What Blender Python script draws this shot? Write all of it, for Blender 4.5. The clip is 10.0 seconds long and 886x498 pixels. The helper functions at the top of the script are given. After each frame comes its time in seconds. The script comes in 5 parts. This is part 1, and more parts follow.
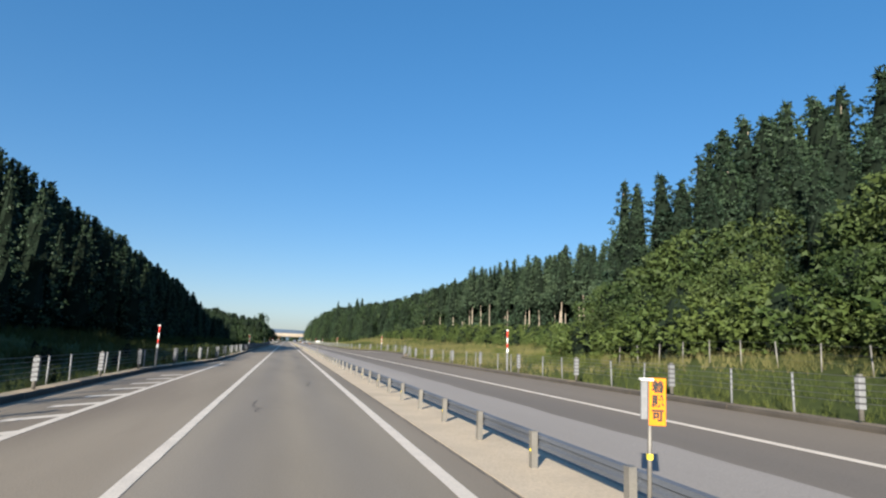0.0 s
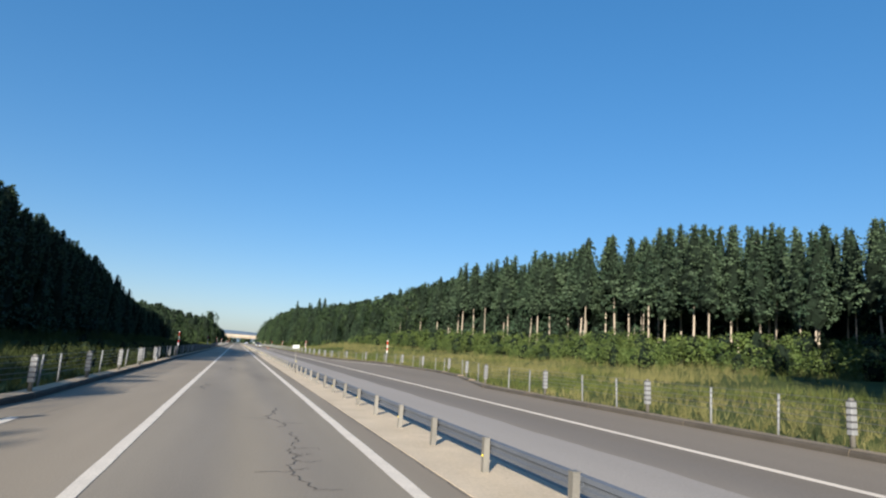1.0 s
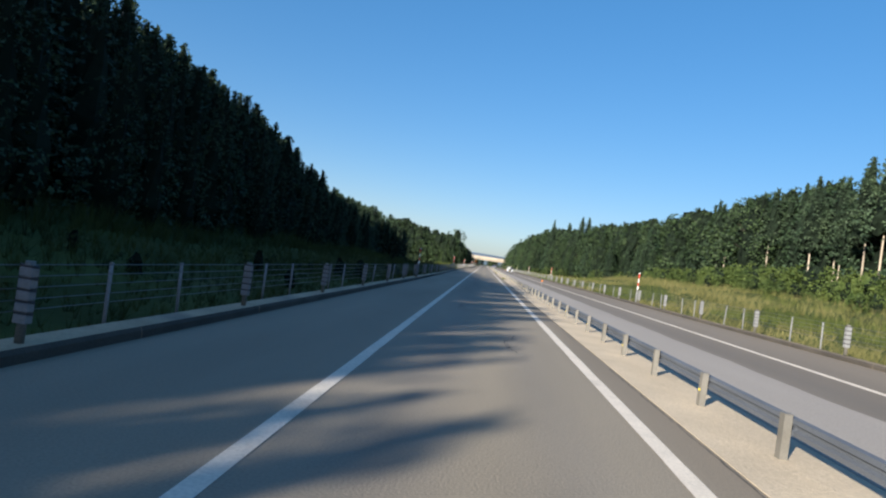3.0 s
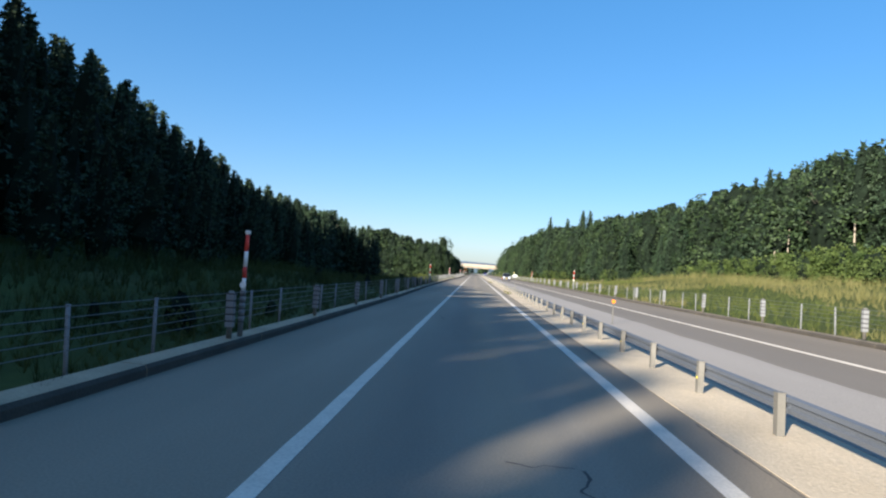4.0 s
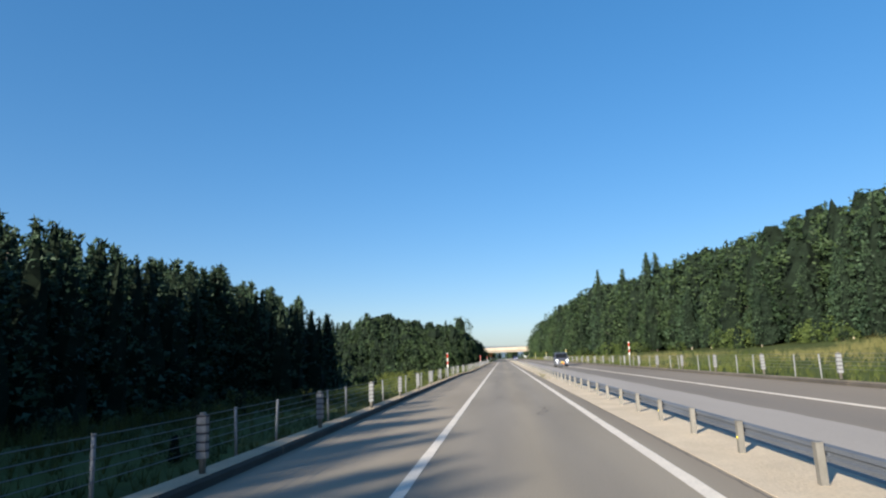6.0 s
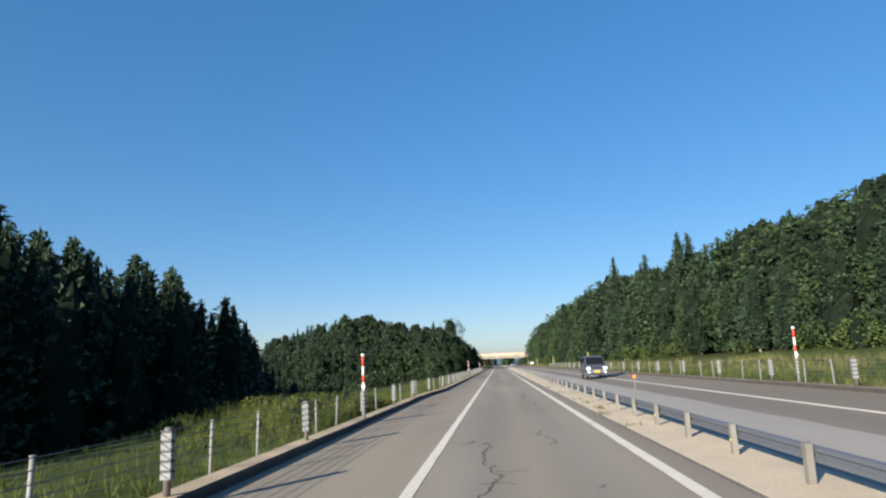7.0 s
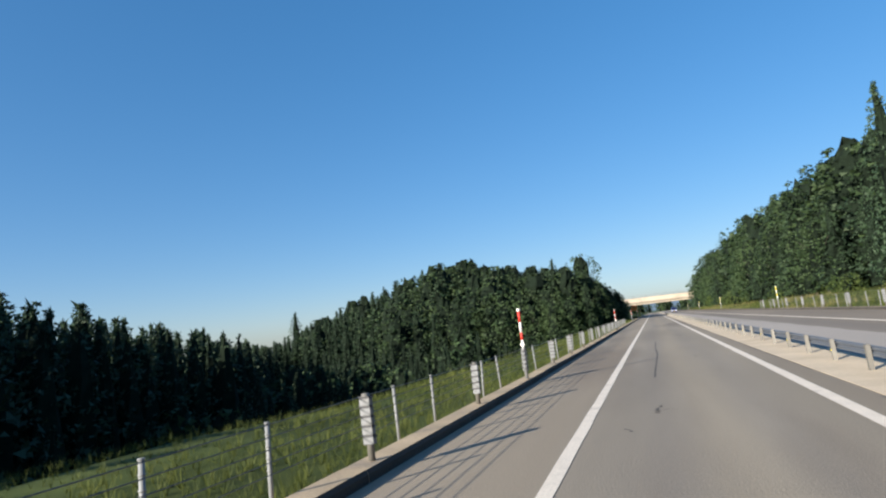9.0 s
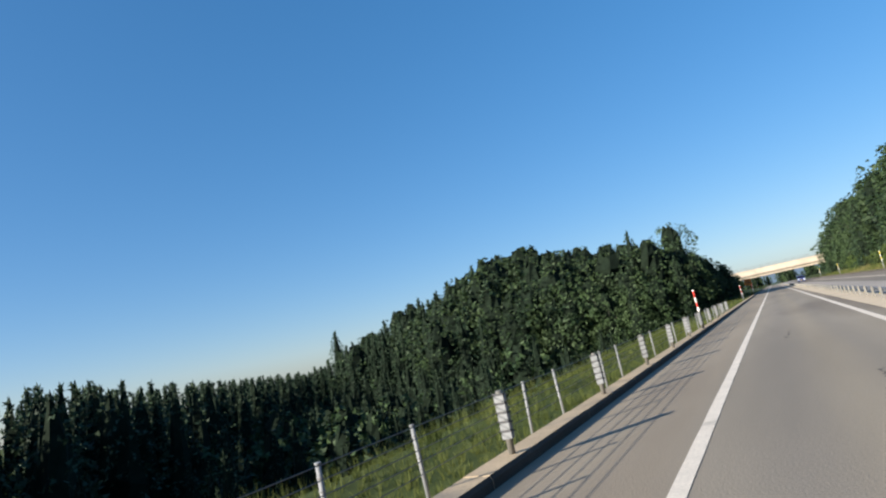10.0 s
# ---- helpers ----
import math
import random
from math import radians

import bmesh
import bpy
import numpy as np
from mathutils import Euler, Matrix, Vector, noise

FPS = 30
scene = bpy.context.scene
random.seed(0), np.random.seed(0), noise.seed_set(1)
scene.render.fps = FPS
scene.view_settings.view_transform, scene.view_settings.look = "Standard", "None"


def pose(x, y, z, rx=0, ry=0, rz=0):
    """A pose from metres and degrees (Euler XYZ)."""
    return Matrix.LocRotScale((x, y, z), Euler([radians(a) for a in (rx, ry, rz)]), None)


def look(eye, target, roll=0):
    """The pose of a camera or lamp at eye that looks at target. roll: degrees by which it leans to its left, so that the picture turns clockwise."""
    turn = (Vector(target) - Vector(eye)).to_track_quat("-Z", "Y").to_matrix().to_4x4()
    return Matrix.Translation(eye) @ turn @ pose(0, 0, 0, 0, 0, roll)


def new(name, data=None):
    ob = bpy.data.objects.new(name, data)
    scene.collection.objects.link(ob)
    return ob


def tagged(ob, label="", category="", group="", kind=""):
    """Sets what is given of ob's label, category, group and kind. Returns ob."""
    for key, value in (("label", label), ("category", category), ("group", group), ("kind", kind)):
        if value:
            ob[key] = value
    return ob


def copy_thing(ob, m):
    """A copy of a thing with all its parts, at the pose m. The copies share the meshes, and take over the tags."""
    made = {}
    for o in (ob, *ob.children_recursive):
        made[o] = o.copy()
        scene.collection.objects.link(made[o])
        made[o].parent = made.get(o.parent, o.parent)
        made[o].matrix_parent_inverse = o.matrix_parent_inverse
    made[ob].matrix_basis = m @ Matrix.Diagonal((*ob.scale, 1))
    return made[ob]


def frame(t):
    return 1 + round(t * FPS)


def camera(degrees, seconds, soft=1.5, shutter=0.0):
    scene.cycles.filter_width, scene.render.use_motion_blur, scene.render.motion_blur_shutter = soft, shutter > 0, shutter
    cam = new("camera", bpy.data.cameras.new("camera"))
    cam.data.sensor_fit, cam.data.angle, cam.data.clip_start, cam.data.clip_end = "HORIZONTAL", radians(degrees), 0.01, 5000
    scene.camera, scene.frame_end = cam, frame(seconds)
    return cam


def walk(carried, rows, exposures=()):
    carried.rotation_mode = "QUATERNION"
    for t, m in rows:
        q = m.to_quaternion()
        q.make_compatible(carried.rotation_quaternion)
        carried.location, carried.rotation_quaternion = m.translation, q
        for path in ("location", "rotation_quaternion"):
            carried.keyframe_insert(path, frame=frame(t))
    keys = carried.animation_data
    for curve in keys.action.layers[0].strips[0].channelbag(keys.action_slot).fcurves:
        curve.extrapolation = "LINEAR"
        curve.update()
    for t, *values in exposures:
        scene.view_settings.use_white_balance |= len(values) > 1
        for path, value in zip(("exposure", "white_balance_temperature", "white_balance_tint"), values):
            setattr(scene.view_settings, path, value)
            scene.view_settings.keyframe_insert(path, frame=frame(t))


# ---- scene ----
# Camera: a car's windscreen camera on the left carriageway, driving along +Y.
cam = camera(71.95, 10.0, soft=2.2)
EYE = 1.56
ROWS = [
    (0, -0.22, 0.00, -14.26, 9.04, -2.24),
    (0.5, -0.35, 14.09, -18.53, 9.34, -4.71),
    (1, -0.41, 28.17, -18.53, 9.99, -4.11),
    (1.2, -0.32, 33.81, -6.17, 8.20, -1.33),
    (1.5, -0.21, 42.26, 4.26, 9.84, 0.37),
    (2, -0.13, 56.34, 4.76, 7.27, 0.24),
    (2.5, -0.13, 70.43, 3.45, 6.04, -2.84),
    (2.7, -0.15, 76.06, 2.87, 2.99, -6.38),
    (3.8, -0.42, 107.05, 4.60, -0.51, -9.51),
    (4, -0.35, 112.68, 2.96, 1.98, -4.06),
    (4.5, -0.42, 126.77, 5.50, 5.88, 2.27),
    (5, -0.44, 140.86, 5.52, 10.73, 1.83),
    (5.5, -0.45, 154.94, 5.64, 11.78, 2.94),
    (5.7, -0.45, 160.58, 5.41, 10.67, 2.22),
    (6.8, -0.50, 191.56, 5.47, 9.98, 1.81),
    (7, -0.54, 197.20, 5.05, 10.85, 2.24),
    (7.5, -0.54, 211.28, 6.61, 9.44, 3.16),
    (7.7, -0.56, 216.92, 9.07, 9.35, 4.87),
    (8, -0.57, 225.37, 19.59, 9.21, 8.61),
    (8.5, -0.58, 239.45, 21.20, 8.82, 8.81),
    (9, -0.57, 253.54, 18.98, 7.96, 6.46),
    (9.5, -0.48, 267.63, 20.12, 9.56, 6.74),
    (9.7, -0.52, 273.26, 20.96, 9.91, 7.48),
    (10, -0.60, 281.71, 29.01, 9.72, 11.99),
]
walk(cam, [(t, pose(x, y, EYE, 90 + pitch, roll, yaw)) for t, x, y, yaw, pitch, roll in ROWS],
     exposures=[(0, 1.08), (2.5, 1.05), (3.8, 1.4), (4.5, 1.45), (5.5, 1.3), (7, 1.12), (9, 1.14), (10, 1.17)])

# ---- light: low morning sun behind and to the left, clear sky ----
SUN_AZ, SUN_EL = 32.0, 17.8          # the way the light travels: degrees from +Y towards +X; height of the sun
world = bpy.data.worlds.new("sky")
scene.world = world
world.use_nodes = True
wn = world.node_tree.nodes
sky = wn.new("ShaderNodeTexSky")
sky.sky_type = "NISHITA"
sky.sun_disc = False
sky.sun_elevation = radians(SUN_EL)
sky.sun_rotation = radians(180 + SUN_AZ)
sky.air_density, sky.dust_density, sky.ozone_density = 0.9, 0.9, 3.8     # clear summer morning
sky.altitude = 0
even = wn.new("ShaderNodeGamma")
even.inputs["Gamma"].default_value = 0.6
deep = wn.new("ShaderNodeHueSaturation")
deep.inputs["Saturation"].default_value = 1.54
tint = wn.new("ShaderNodeMix")                       # clear blue
tint.data_type, tint.blend_type = "RGBA", "MULTIPLY"
tint.inputs["Factor"].default_value = 1.0
tint.inputs["B"].default_value = (0.96, 0.95, 1.03, 1)
world.node_tree.links.new(sky.outputs["Color"], even.inputs["Color"])
world.node_tree.links.new(even.outputs["Color"], deep.inputs["Color"])
world.node_tree.links.new(deep.outputs["Color"], tint.inputs["A"])
world.node_tree.links.new(tint.outputs["Result"], wn["Background"].inputs["Color"])
wn["Background"].inputs["Strength"].default_value = 0.138
sun_data = bpy.data.lights.new("sun", "SUN")
sun_data.energy, sun_data.angle, sun_data.color = 5.0, radians(0.55), (1.0, 0.93, 0.81)
sun = new("sun", sun_data)
sun.matrix_world = look((-60, -90, 50), (-60 + math.sin(radians(SUN_AZ)) * math.cos(radians(SUN_EL)),
                                         -90 + math.cos(radians(SUN_AZ)) * math.cos(radians(SUN_EL)),
                                         50 - math.sin(radians(SUN_EL))))


# ---- materials ----
def material(name, colour, rough=0.8, metal=0.0, scale=0.0, vary=0.0, fine=0.0, bump=0.0, second=None, patch=0.0, rand=0.0, spec=0.5, stretch=(1, 1, 1), tracks=()):
    """Principled surface. scale/vary: large mottling; fine: size of the grain; second: colour of patches; rand: per-object variation."""
    m = bpy.data.materials.new(name)
    m.use_nodes = True
    t = m.node_tree
    nd, lk = t.nodes, t.links
    b = nd["Principled BSDF"]
    b.inputs["Roughness"].default_value = rough
    b.inputs["Metallic"].default_value = metal
    b.inputs["Specular IOR Level"].default_value = spec
    b.inputs["Base Color"].default_value = (*colour, 1)
    if not (scale or fine or rand):
        return m
    mp = nd.new("ShaderNodeMapping")
    mp.inputs["Scale"].default_value = stretch
    geo = nd.new("ShaderNodeNewGeometry")
    lk.new(geo.outputs["Position"], mp.inputs["Vector"])

    def mix(factor, low, high):
        mx = nd.new("ShaderNodeMix")
        mx.data_type = "RGBA"
        lk.new(factor, mx.inputs["Factor"])
        for sock, val in ((mx.inputs["A"], low), (mx.inputs["B"], high)):
            if isinstance(val, tuple):
                sock.default_value = (*val, 1)
            else:
                lk.new(val, sock)
        return mx.outputs["Result"]

    dark = tuple(c * (1 - vary) for c in colour)
    light = tuple(min(1, c * (1 + vary)) for c in colour)
    out = None
    if scale:
        n1 = nd.new("ShaderNodeTexNoise")
        n1.inputs["Scale"].default_value = scale
        n1.inputs["Detail"].default_value = 5
        lk.new(mp.outputs["Vector"], n1.inputs["Vector"])
        r1 = nd.new("ShaderNodeValToRGB")
        r1.color_ramp.elements[0].position, r1.color_ramp.elements[1].position = 0.3, 0.7
        lk.new(n1.outputs["Fac"], r1.inputs["Fac"])
        out = mix(r1.outputs["Color"], dark, light)
        if second:
            n3 = nd.new("ShaderNodeTexNoise")
            n3.inputs["Scale"].default_value = scale * 0.37
            n3.inputs["Detail"].default_value = 7
            lk.new(mp.outputs["Vector"], n3.inputs["Vector"])
            r3 = nd.new("ShaderNodeValToRGB")
            r3.color_ramp.elements[0].position, r3.color_ramp.elements[1].position = 0.62 - patch, 0.72 - patch
            lk.new(n3.outputs["Fac"], r3.inputs["Fac"])
            out = mix(r3.outputs["Color"], out, second)
    if tracks:
        # wear bands along the road: (x, tint) pairs, wavering a little, over long streaks
        wob = nd.new("ShaderNodeTexNoise")
        wob.inputs["Scale"].default_value = 0.9
        wob.inputs["Detail"].default_value = 4
        long = nd.new("ShaderNodeMapping")
        long.inputs["Scale"].default_value = (1, 0.05, 1)
        lk.new(geo.outputs["Position"], long.inputs["Vector"])
        lk.new(long.outputs["Vector"], wob.inputs["Vector"])
        sx = nd.new("ShaderNodeSeparateXYZ")
        lk.new(geo.outputs["Position"], sx.inputs["Vector"])
        sm = nd.new("ShaderNodeMath")
        sm.operation = "MULTIPLY_ADD"
        sm.inputs[1].default_value = 0.9
        lk.new(wob.outputs["Fac"], sm.inputs[0])
        lk.new(sx.outputs["X"], sm.inputs[2])
        rm = nd.new("ShaderNodeMapRange")
        x0, x1 = tracks[0][0], tracks[-1][0]
        rm.inputs["From Min"].default_value, rm.inputs["From Max"].default_value = x0 + 0.45, x1 + 0.45
        lk.new(sm.outputs["Value"], rm.inputs["Value"])
        rt = nd.new("ShaderNodeValToRGB")
        rt.color_ramp.interpolation = "EASE"
        while len(rt.color_ramp.elements) < len(tracks):
            rt.color_ramp.elements.new(0.5)
        for e, (x, tint) in zip(rt.color_ramp.elements, tracks):
            e.position = (x - x0) / (x1 - x0)
        for e, (x, tint) in zip(rt.color_ramp.elements, tracks):
            e.color = (*tint, 1)
        lk.new(rm.outputs["Result"], rt.inputs["Fac"])
        mu = nd.new("ShaderNodeMix")
        mu.data_type, mu.blend_type = "RGBA", "MULTIPLY"
        mu.inputs["Factor"].default_value = 1.0
        lk.new(out, mu.inputs["A"])
        lk.new(rt.outputs["Color"], mu.inputs["B"])
        out = mu.outputs["Result"]
    if fine:
        n2 = nd.new("ShaderNodeTexNoise")
        n2.inputs["Scale"].default_value = fine
        n2.inputs["Detail"].default_value = 3
        lk.new(geo.outputs["Position"], n2.inputs["Vector"])
        hs = nd.new("ShaderNodeHueSaturation")
        mr = nd.new("ShaderNodeMapRange")
        mr.inputs["To Min"].default_value, mr.inputs["To Max"].default_value = 0.72, 1.28
        lk.new(n2.outputs["Fac"], mr.inputs["Value"])
        lk.new(mr.outputs["Result"], hs.inputs["Value"])
        if out:
            lk.new(out, hs.inputs["Color"])
        else:
            hs.inputs["Color"].default_value = (*colour, 1)
        out = hs.outputs["Color"]
        if bump:
            bp = nd.new("ShaderNodeBump")
            bp.inputs["Strength"].default_value = bump
            bp.inputs["Distance"].default_value = 0.02
            lk.new(n2.outputs["Fac"], bp.inputs["Height"])
            lk.new(bp.outputs["Normal"], b.inputs["Normal"])
    if rand:
        oi = nd.new("ShaderNodeObjectInfo")
        hs = nd.new("ShaderNodeHueSaturation")
        mr = nd.new("ShaderNodeMapRange")
        mr.inputs["To Min"].default_value, mr.inputs["To Max"].default_value = 1 - rand, 1 + rand
        lk.new(oi.outputs["Random"], mr.inputs["Value"])
        lk.new(mr.outputs["Result"], hs.inputs["Value"])
        if out:
            lk.new(out, hs.inputs["Color"])
        else:
            hs.inputs["Color"].default_value = (*colour, 1)
        out = hs.outputs["Color"]
    lk.new(out, b.inputs["Base Color"])
    return m


def leafage(name, colour, light, rand=0.25, scale=0.6, through_light=0.25):
    """Foliage: rough leaf colour that varies from clump to clump, with some light passing through."""
    m = bpy.data.materials.new(name)
    m.use_nodes = True
    t = m.node_tree
    nd, lk = t.nodes, t.links
    b = nd["Principled BSDF"]
    b.inputs["Roughness"].default_value = 0.65
    b.inputs["Specular IOR Level"].default_value = 0.25
    geo = nd.new("ShaderNodeNewGeometry")
    n1 = nd.new("ShaderNodeTexNoise")
    n1.inputs["Scale"].default_value = scale
    n1.inputs["Detail"].default_value = 4
    lk.new(geo.outputs["Position"], n1.inputs["Vector"])
    r1 = nd.new("ShaderNodeValToRGB")
    r1.color_ramp.elements[0].position, r1.color_ramp.elements[1].position = 0.32, 0.68
    r1.color_ramp.elements[0].color, r1.color_ramp.elements[1].color = (*colour, 1), (*light, 1)
    lk.new(n1.outputs["Fac"], r1.inputs["Fac"])
    oi = nd.new("ShaderNodeObjectInfo")
    ad = nd.new("ShaderNodeMath")
    ad.operation = "ADD"
    lk.new(oi.outputs["Random"], ad.inputs[0])
    lk.new(geo.outputs["Random Per Island"], ad.inputs[1])
    mr = nd.new("ShaderNodeMapRange")
    mr.inputs["From Max"].default_value = 2.0
    mr.inputs["To Min"].default_value, mr.inputs["To Max"].default_value = 1 - rand * 1.6, 1 + rand * 1.6
    lk.new(ad.outputs["Value"], mr.inputs["Value"])
    hs = nd.new("ShaderNodeHueSaturation")
    lk.new(mr.outputs["Result"], hs.inputs["Value"])
    lk.new(r1.outputs["Color"], hs.inputs["Color"])
    lk.new(hs.outputs["Color"], b.inputs["Base Color"])
    tr = nd.new("ShaderNodeBsdfTranslucent")
    lk.new(hs.outputs["Color"], tr.inputs["Color"])
    ms = nd.new("ShaderNodeMixShader")
    ms.inputs["Fac"].default_value = through_light
    lk.new(b.outputs["BSDF"], ms.inputs[1])
    lk.new(tr.outputs["BSDF"], ms.inputs[2])
    lk.new(ms.outputs["Shader"], nd["Material Output"].inputs["Surface"])
    return m


ASPHALT = material("worn_asphalt", (0.274, 0.233, 0.180), 0.85, scale=0.55, vary=0.13, fine=42, bump=0.3, second=(0.205, 0.170, 0.132), patch=0.05, stretch=(1, 0.12, 1), spec=0.3,
                   tracks=[(-5.0, (0.95, 0.92, 0.88)), (-2.1, (1.0, 0.97, 0.93)), (-1.5, (0.97, 0.97, 0.97)), (-0.75, (0.86, 0.87, 0.9)), (0.0, (1.0, 0.99, 0.96)), (0.7, (0.87, 0.88, 0.9)), (1.45, (0.96, 0.96, 0.95)), (2.3, (0.84, 0.82, 0.8))])
ASPHALT_DARK = material("newer_asphalt", (0.180, 0.156, 0.128), 0.85, scale=0.4, vary=0.12, fine=42, bump=0.25, second=(0.150, 0.131, 0.108), stretch=(1, 0.1, 1), spec=0.3,
                        tracks=[(5.4, (1.06, 1.06, 1.06)), (6.2, (0.95, 0.95, 0.97)), (7.4, (1.06, 1.03, 1.0)), (9.5, (1.1, 1.06, 1.0))])
ASPHALT_PALE = material("pale_asphalt", (0.300, 0.271, 0.242), 0.85, scale=0.5, vary=0.08, fine=40, bump=0.2, second=(0.250, 0.224, 0.190), stretch=(1, 0.1, 1), spec=0.3)
PAINT = material("road_paint", (0.680, 0.598, 0.492), 0.7, scale=2.2, vary=0.08, fine=30, bump=0.1, second=(0.460, 0.402, 0.328), patch=-0.02)
GRAVEL = material("pale_concrete_median", (0.530, 0.430, 0.305), 0.9, scale=0.8, vary=0.12, fine=26, bump=0.5, second=(0.430, 0.348, 0.250), patch=0.03)
KERB = material("kerb_concrete", (0.410, 0.313, 0.203), 0.9, scale=1.5, vary=0.16, fine=30, bump=0.4, second=(0.220, 0.187, 0.147), patch=0.02, rand=0.06)
KERB_BROWN = material("dirty_kerb_concrete", (0.190, 0.150, 0.104), 0.9, scale=1.5, vary=0.2, fine=30, bump=0.4, second=(0.120, 0.094, 0.065), patch=0.04, rand=0.08)
# kerb side towards the road: grime, with its shade darkened into the colour
KERB_FACE = material("shaded_grimy_kerb_face", (0.060, 0.051, 0.041), 0.9, scale=1.2, vary=0.25, fine=30, bump=0.4, second=(0.04, 0.035, 0.029), patch=0.03, rand=0.1)
CRACK = material("crack_filler", (0.075, 0.068, 0.06), 0.9, scale=3.0, vary=0.3, fine=20)
SOIL = material("grassy_ground", (0.055, 0.07, 0.02), 0.95, scale=0.25, vary=0.3, fine=3.0, bump=0.6, second=(0.085, 0.088, 0.034), patch=0.03, spec=0.1)
STEEL = material("galvanised_steel", (0.19, 0.18, 0.16), 0.55, 0.3, scale=3.0, vary=0.14, fine=60, rand=0.1, second=(0.14, 0.13, 0.115))
RUST = material("rusty_steel", (0.10, 0.06, 0.04), 0.85, 0.1, scale=6.0, vary=0.3, fine=40)
BEAM = material("weathered_blue_grey_beam", (0.105, 0.118, 0.14), 0.6, 0.2, scale=2.0, vary=0.15, fine=50, stretch=(1, 0.3, 1))
WHITE_POST = material("dull_white_plastic", (0.20, 0.205, 0.21), 0.6, scale=4.0, vary=0.12, fine=40, rand=0.08, second=(0.15, 0.147, 0.138))
DARK_BAND = material("dark_rubber", (0.05, 0.05, 0.055), 0.7, fine=40)
CABLE = material("steel_cable", (0.13, 0.13, 0.13), 0.5, 0.5, fine=90)
RED = material("red_reflective_film", (0.62, 0.045, 0.03), 0.5, scale=5, vary=0.1, fine=60)
WHITE = material("white_reflective_film", (0.78, 0.77, 0.73), 0.5, scale=5, vary=0.06, fine=60)
ORANGE = material("orange_plastic", (0.7, 0.2, 0.01), 0.5, scale=6, vary=0.06, fine=60)
YELLOW = material("yellow_reflector", (0.85, 0.68, 0.05), 0.5, fine=60)
INK = material("black_ink", (0.03, 0.03, 0.03), 0.7, fine=60)
GREEN_INK = material("dark_green_ink", (0.01, 0.06, 0.05), 0.6, fine=60)
SIGN_WHITE = material("white_sign_sheet", (0.62, 0.63, 0.62), 0.5, scale=5, vary=0.04, fine=50)
CONCRETE = material("bridge_concrete", (0.400, 0.341, 0.268), 0.9, scale=0.4, vary=0.12, fine=8, bump=0.2, second=(0.360, 0.309, 0.251))
CONCRETE_DARK = material("bridge_girder_concrete", (0.280, 0.238, 0.190), 0.9, scale=0.4, vary=0.12, fine=8)
BARK = material("cedar_bark", (0.34, 0.285, 0.22), 0.95, scale=1.2, vary=0.25, fine=9, bump=0.6, rand=0.2, stretch=(1, 1, 0.15))
# dark body inside the crowns: shade between the leaves put in as colour
CROWN_SHADE = material("crown_inner_shade", (0.009, 0.015, 0.009), 0.95, scale=0.9, vary=0.4, fine=4.0, spec=0.1)
BARK_GREY = material("grey_bark", (0.06, 0.052, 0.04), 0.95, scale=1.2, vary=0.25, fine=9, bump=0.6, rand=0.2)
CEDAR = leafage("cedar_foliage", (0.014, 0.031, 0.017), (0.046, 0.077, 0.038), 0.2, 0.24, 0.12)
# same cedar foliage brightened: sunlight on this wood put into the colour
CEDAR_SUNLIT = leafage("sunlit_cedar_foliage", (0.024, 0.046, 0.026), (0.074, 0.110, 0.058), 0.2, 0.24, 0.12)
# cedar foliage a fifth darker: the deep woods' shade is in the colour
CEDAR_SHADED = leafage("shaded_cedar_foliage", (0.012, 0.025, 0.014), (0.037, 0.060, 0.030), 0.2, 0.22, 0.12)
BROAD = leafage("broadleaf_foliage", (0.016, 0.034, 0.014), (0.054, 0.086, 0.032), 0.2, 0.2, 0.15)
GROVE = leafage("young_tree_foliage", (0.022, 0.042, 0.012), (0.074, 0.104, 0.030), 0.22, 0.3, 0.2)
BUSH = leafage("shrub_foliage", (0.034, 0.060, 0.014), (0.105, 0.140, 0.036), 0.22, 0.4, 0.2)
GRASS = leafage("tall_grass", (0.044, 0.068, 0.013), (0.125, 0.14, 0.034), 0.25, 0.35, 0.3)
# one verge grass in two copies, tree shade and sunlight in their colours
VERGE_SHADED = leafage("shaded_verge_grass", (0.019, 0.031, 0.007), (0.066, 0.078, 0.018), 0.3, 0.45, 0.3)
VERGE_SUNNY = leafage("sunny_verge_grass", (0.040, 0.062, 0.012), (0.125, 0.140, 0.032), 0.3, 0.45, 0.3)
GRASS_DRY = leafage("dry_grass", (0.12, 0.125, 0.038), (0.25, 0.225, 0.09), 0.2, 0.25, 0.3)
VAN_PAINT = material("grey_car_paint", (0.085, 0.095, 0.13), 0.35, 0.3, fine=80)
GLASS = material("dark_car_glass", (0.02, 0.022, 0.025), 0.05, 0.0, fine=5)
TYRE = material("tyre_rubber", (0.03, 0.03, 0.03), 0.85, fine=30)
RIM = material("alloy_rim", (0.5, 0.5, 0.5), 0.35, 0.8, fine=30)
LAMP_ON = material("lit_headlamp", (0.9, 0.92, 0.95), 0.2)
LAMP_ON.node_tree.nodes["Principled BSDF"].inputs["Emission Color"].default_value = (0.9, 0.95, 1.0, 1)
LAMP_ON.node_tree.nodes["Principled BSDF"].inputs["Emission Strength"].default_value = 0.8
PLATE = material("yellow_plate", (0.85, 0.62, 0.03), 0.5, fine=40)
CHROME = material("chrome", (0.7, 0.7, 0.72), 0.15, 1.0, fine=40)
CAR_BLUE = material("blue_car_paint", (0.03, 0.06, 0.3), 0.3, 0.3, fine=40)
HILL_WOOD = material("far_wooded_slope", (0.045, 0.07, 0.05), 0.95, scale=0.12, vary=0.4, fine=0.6, bump=0.5)
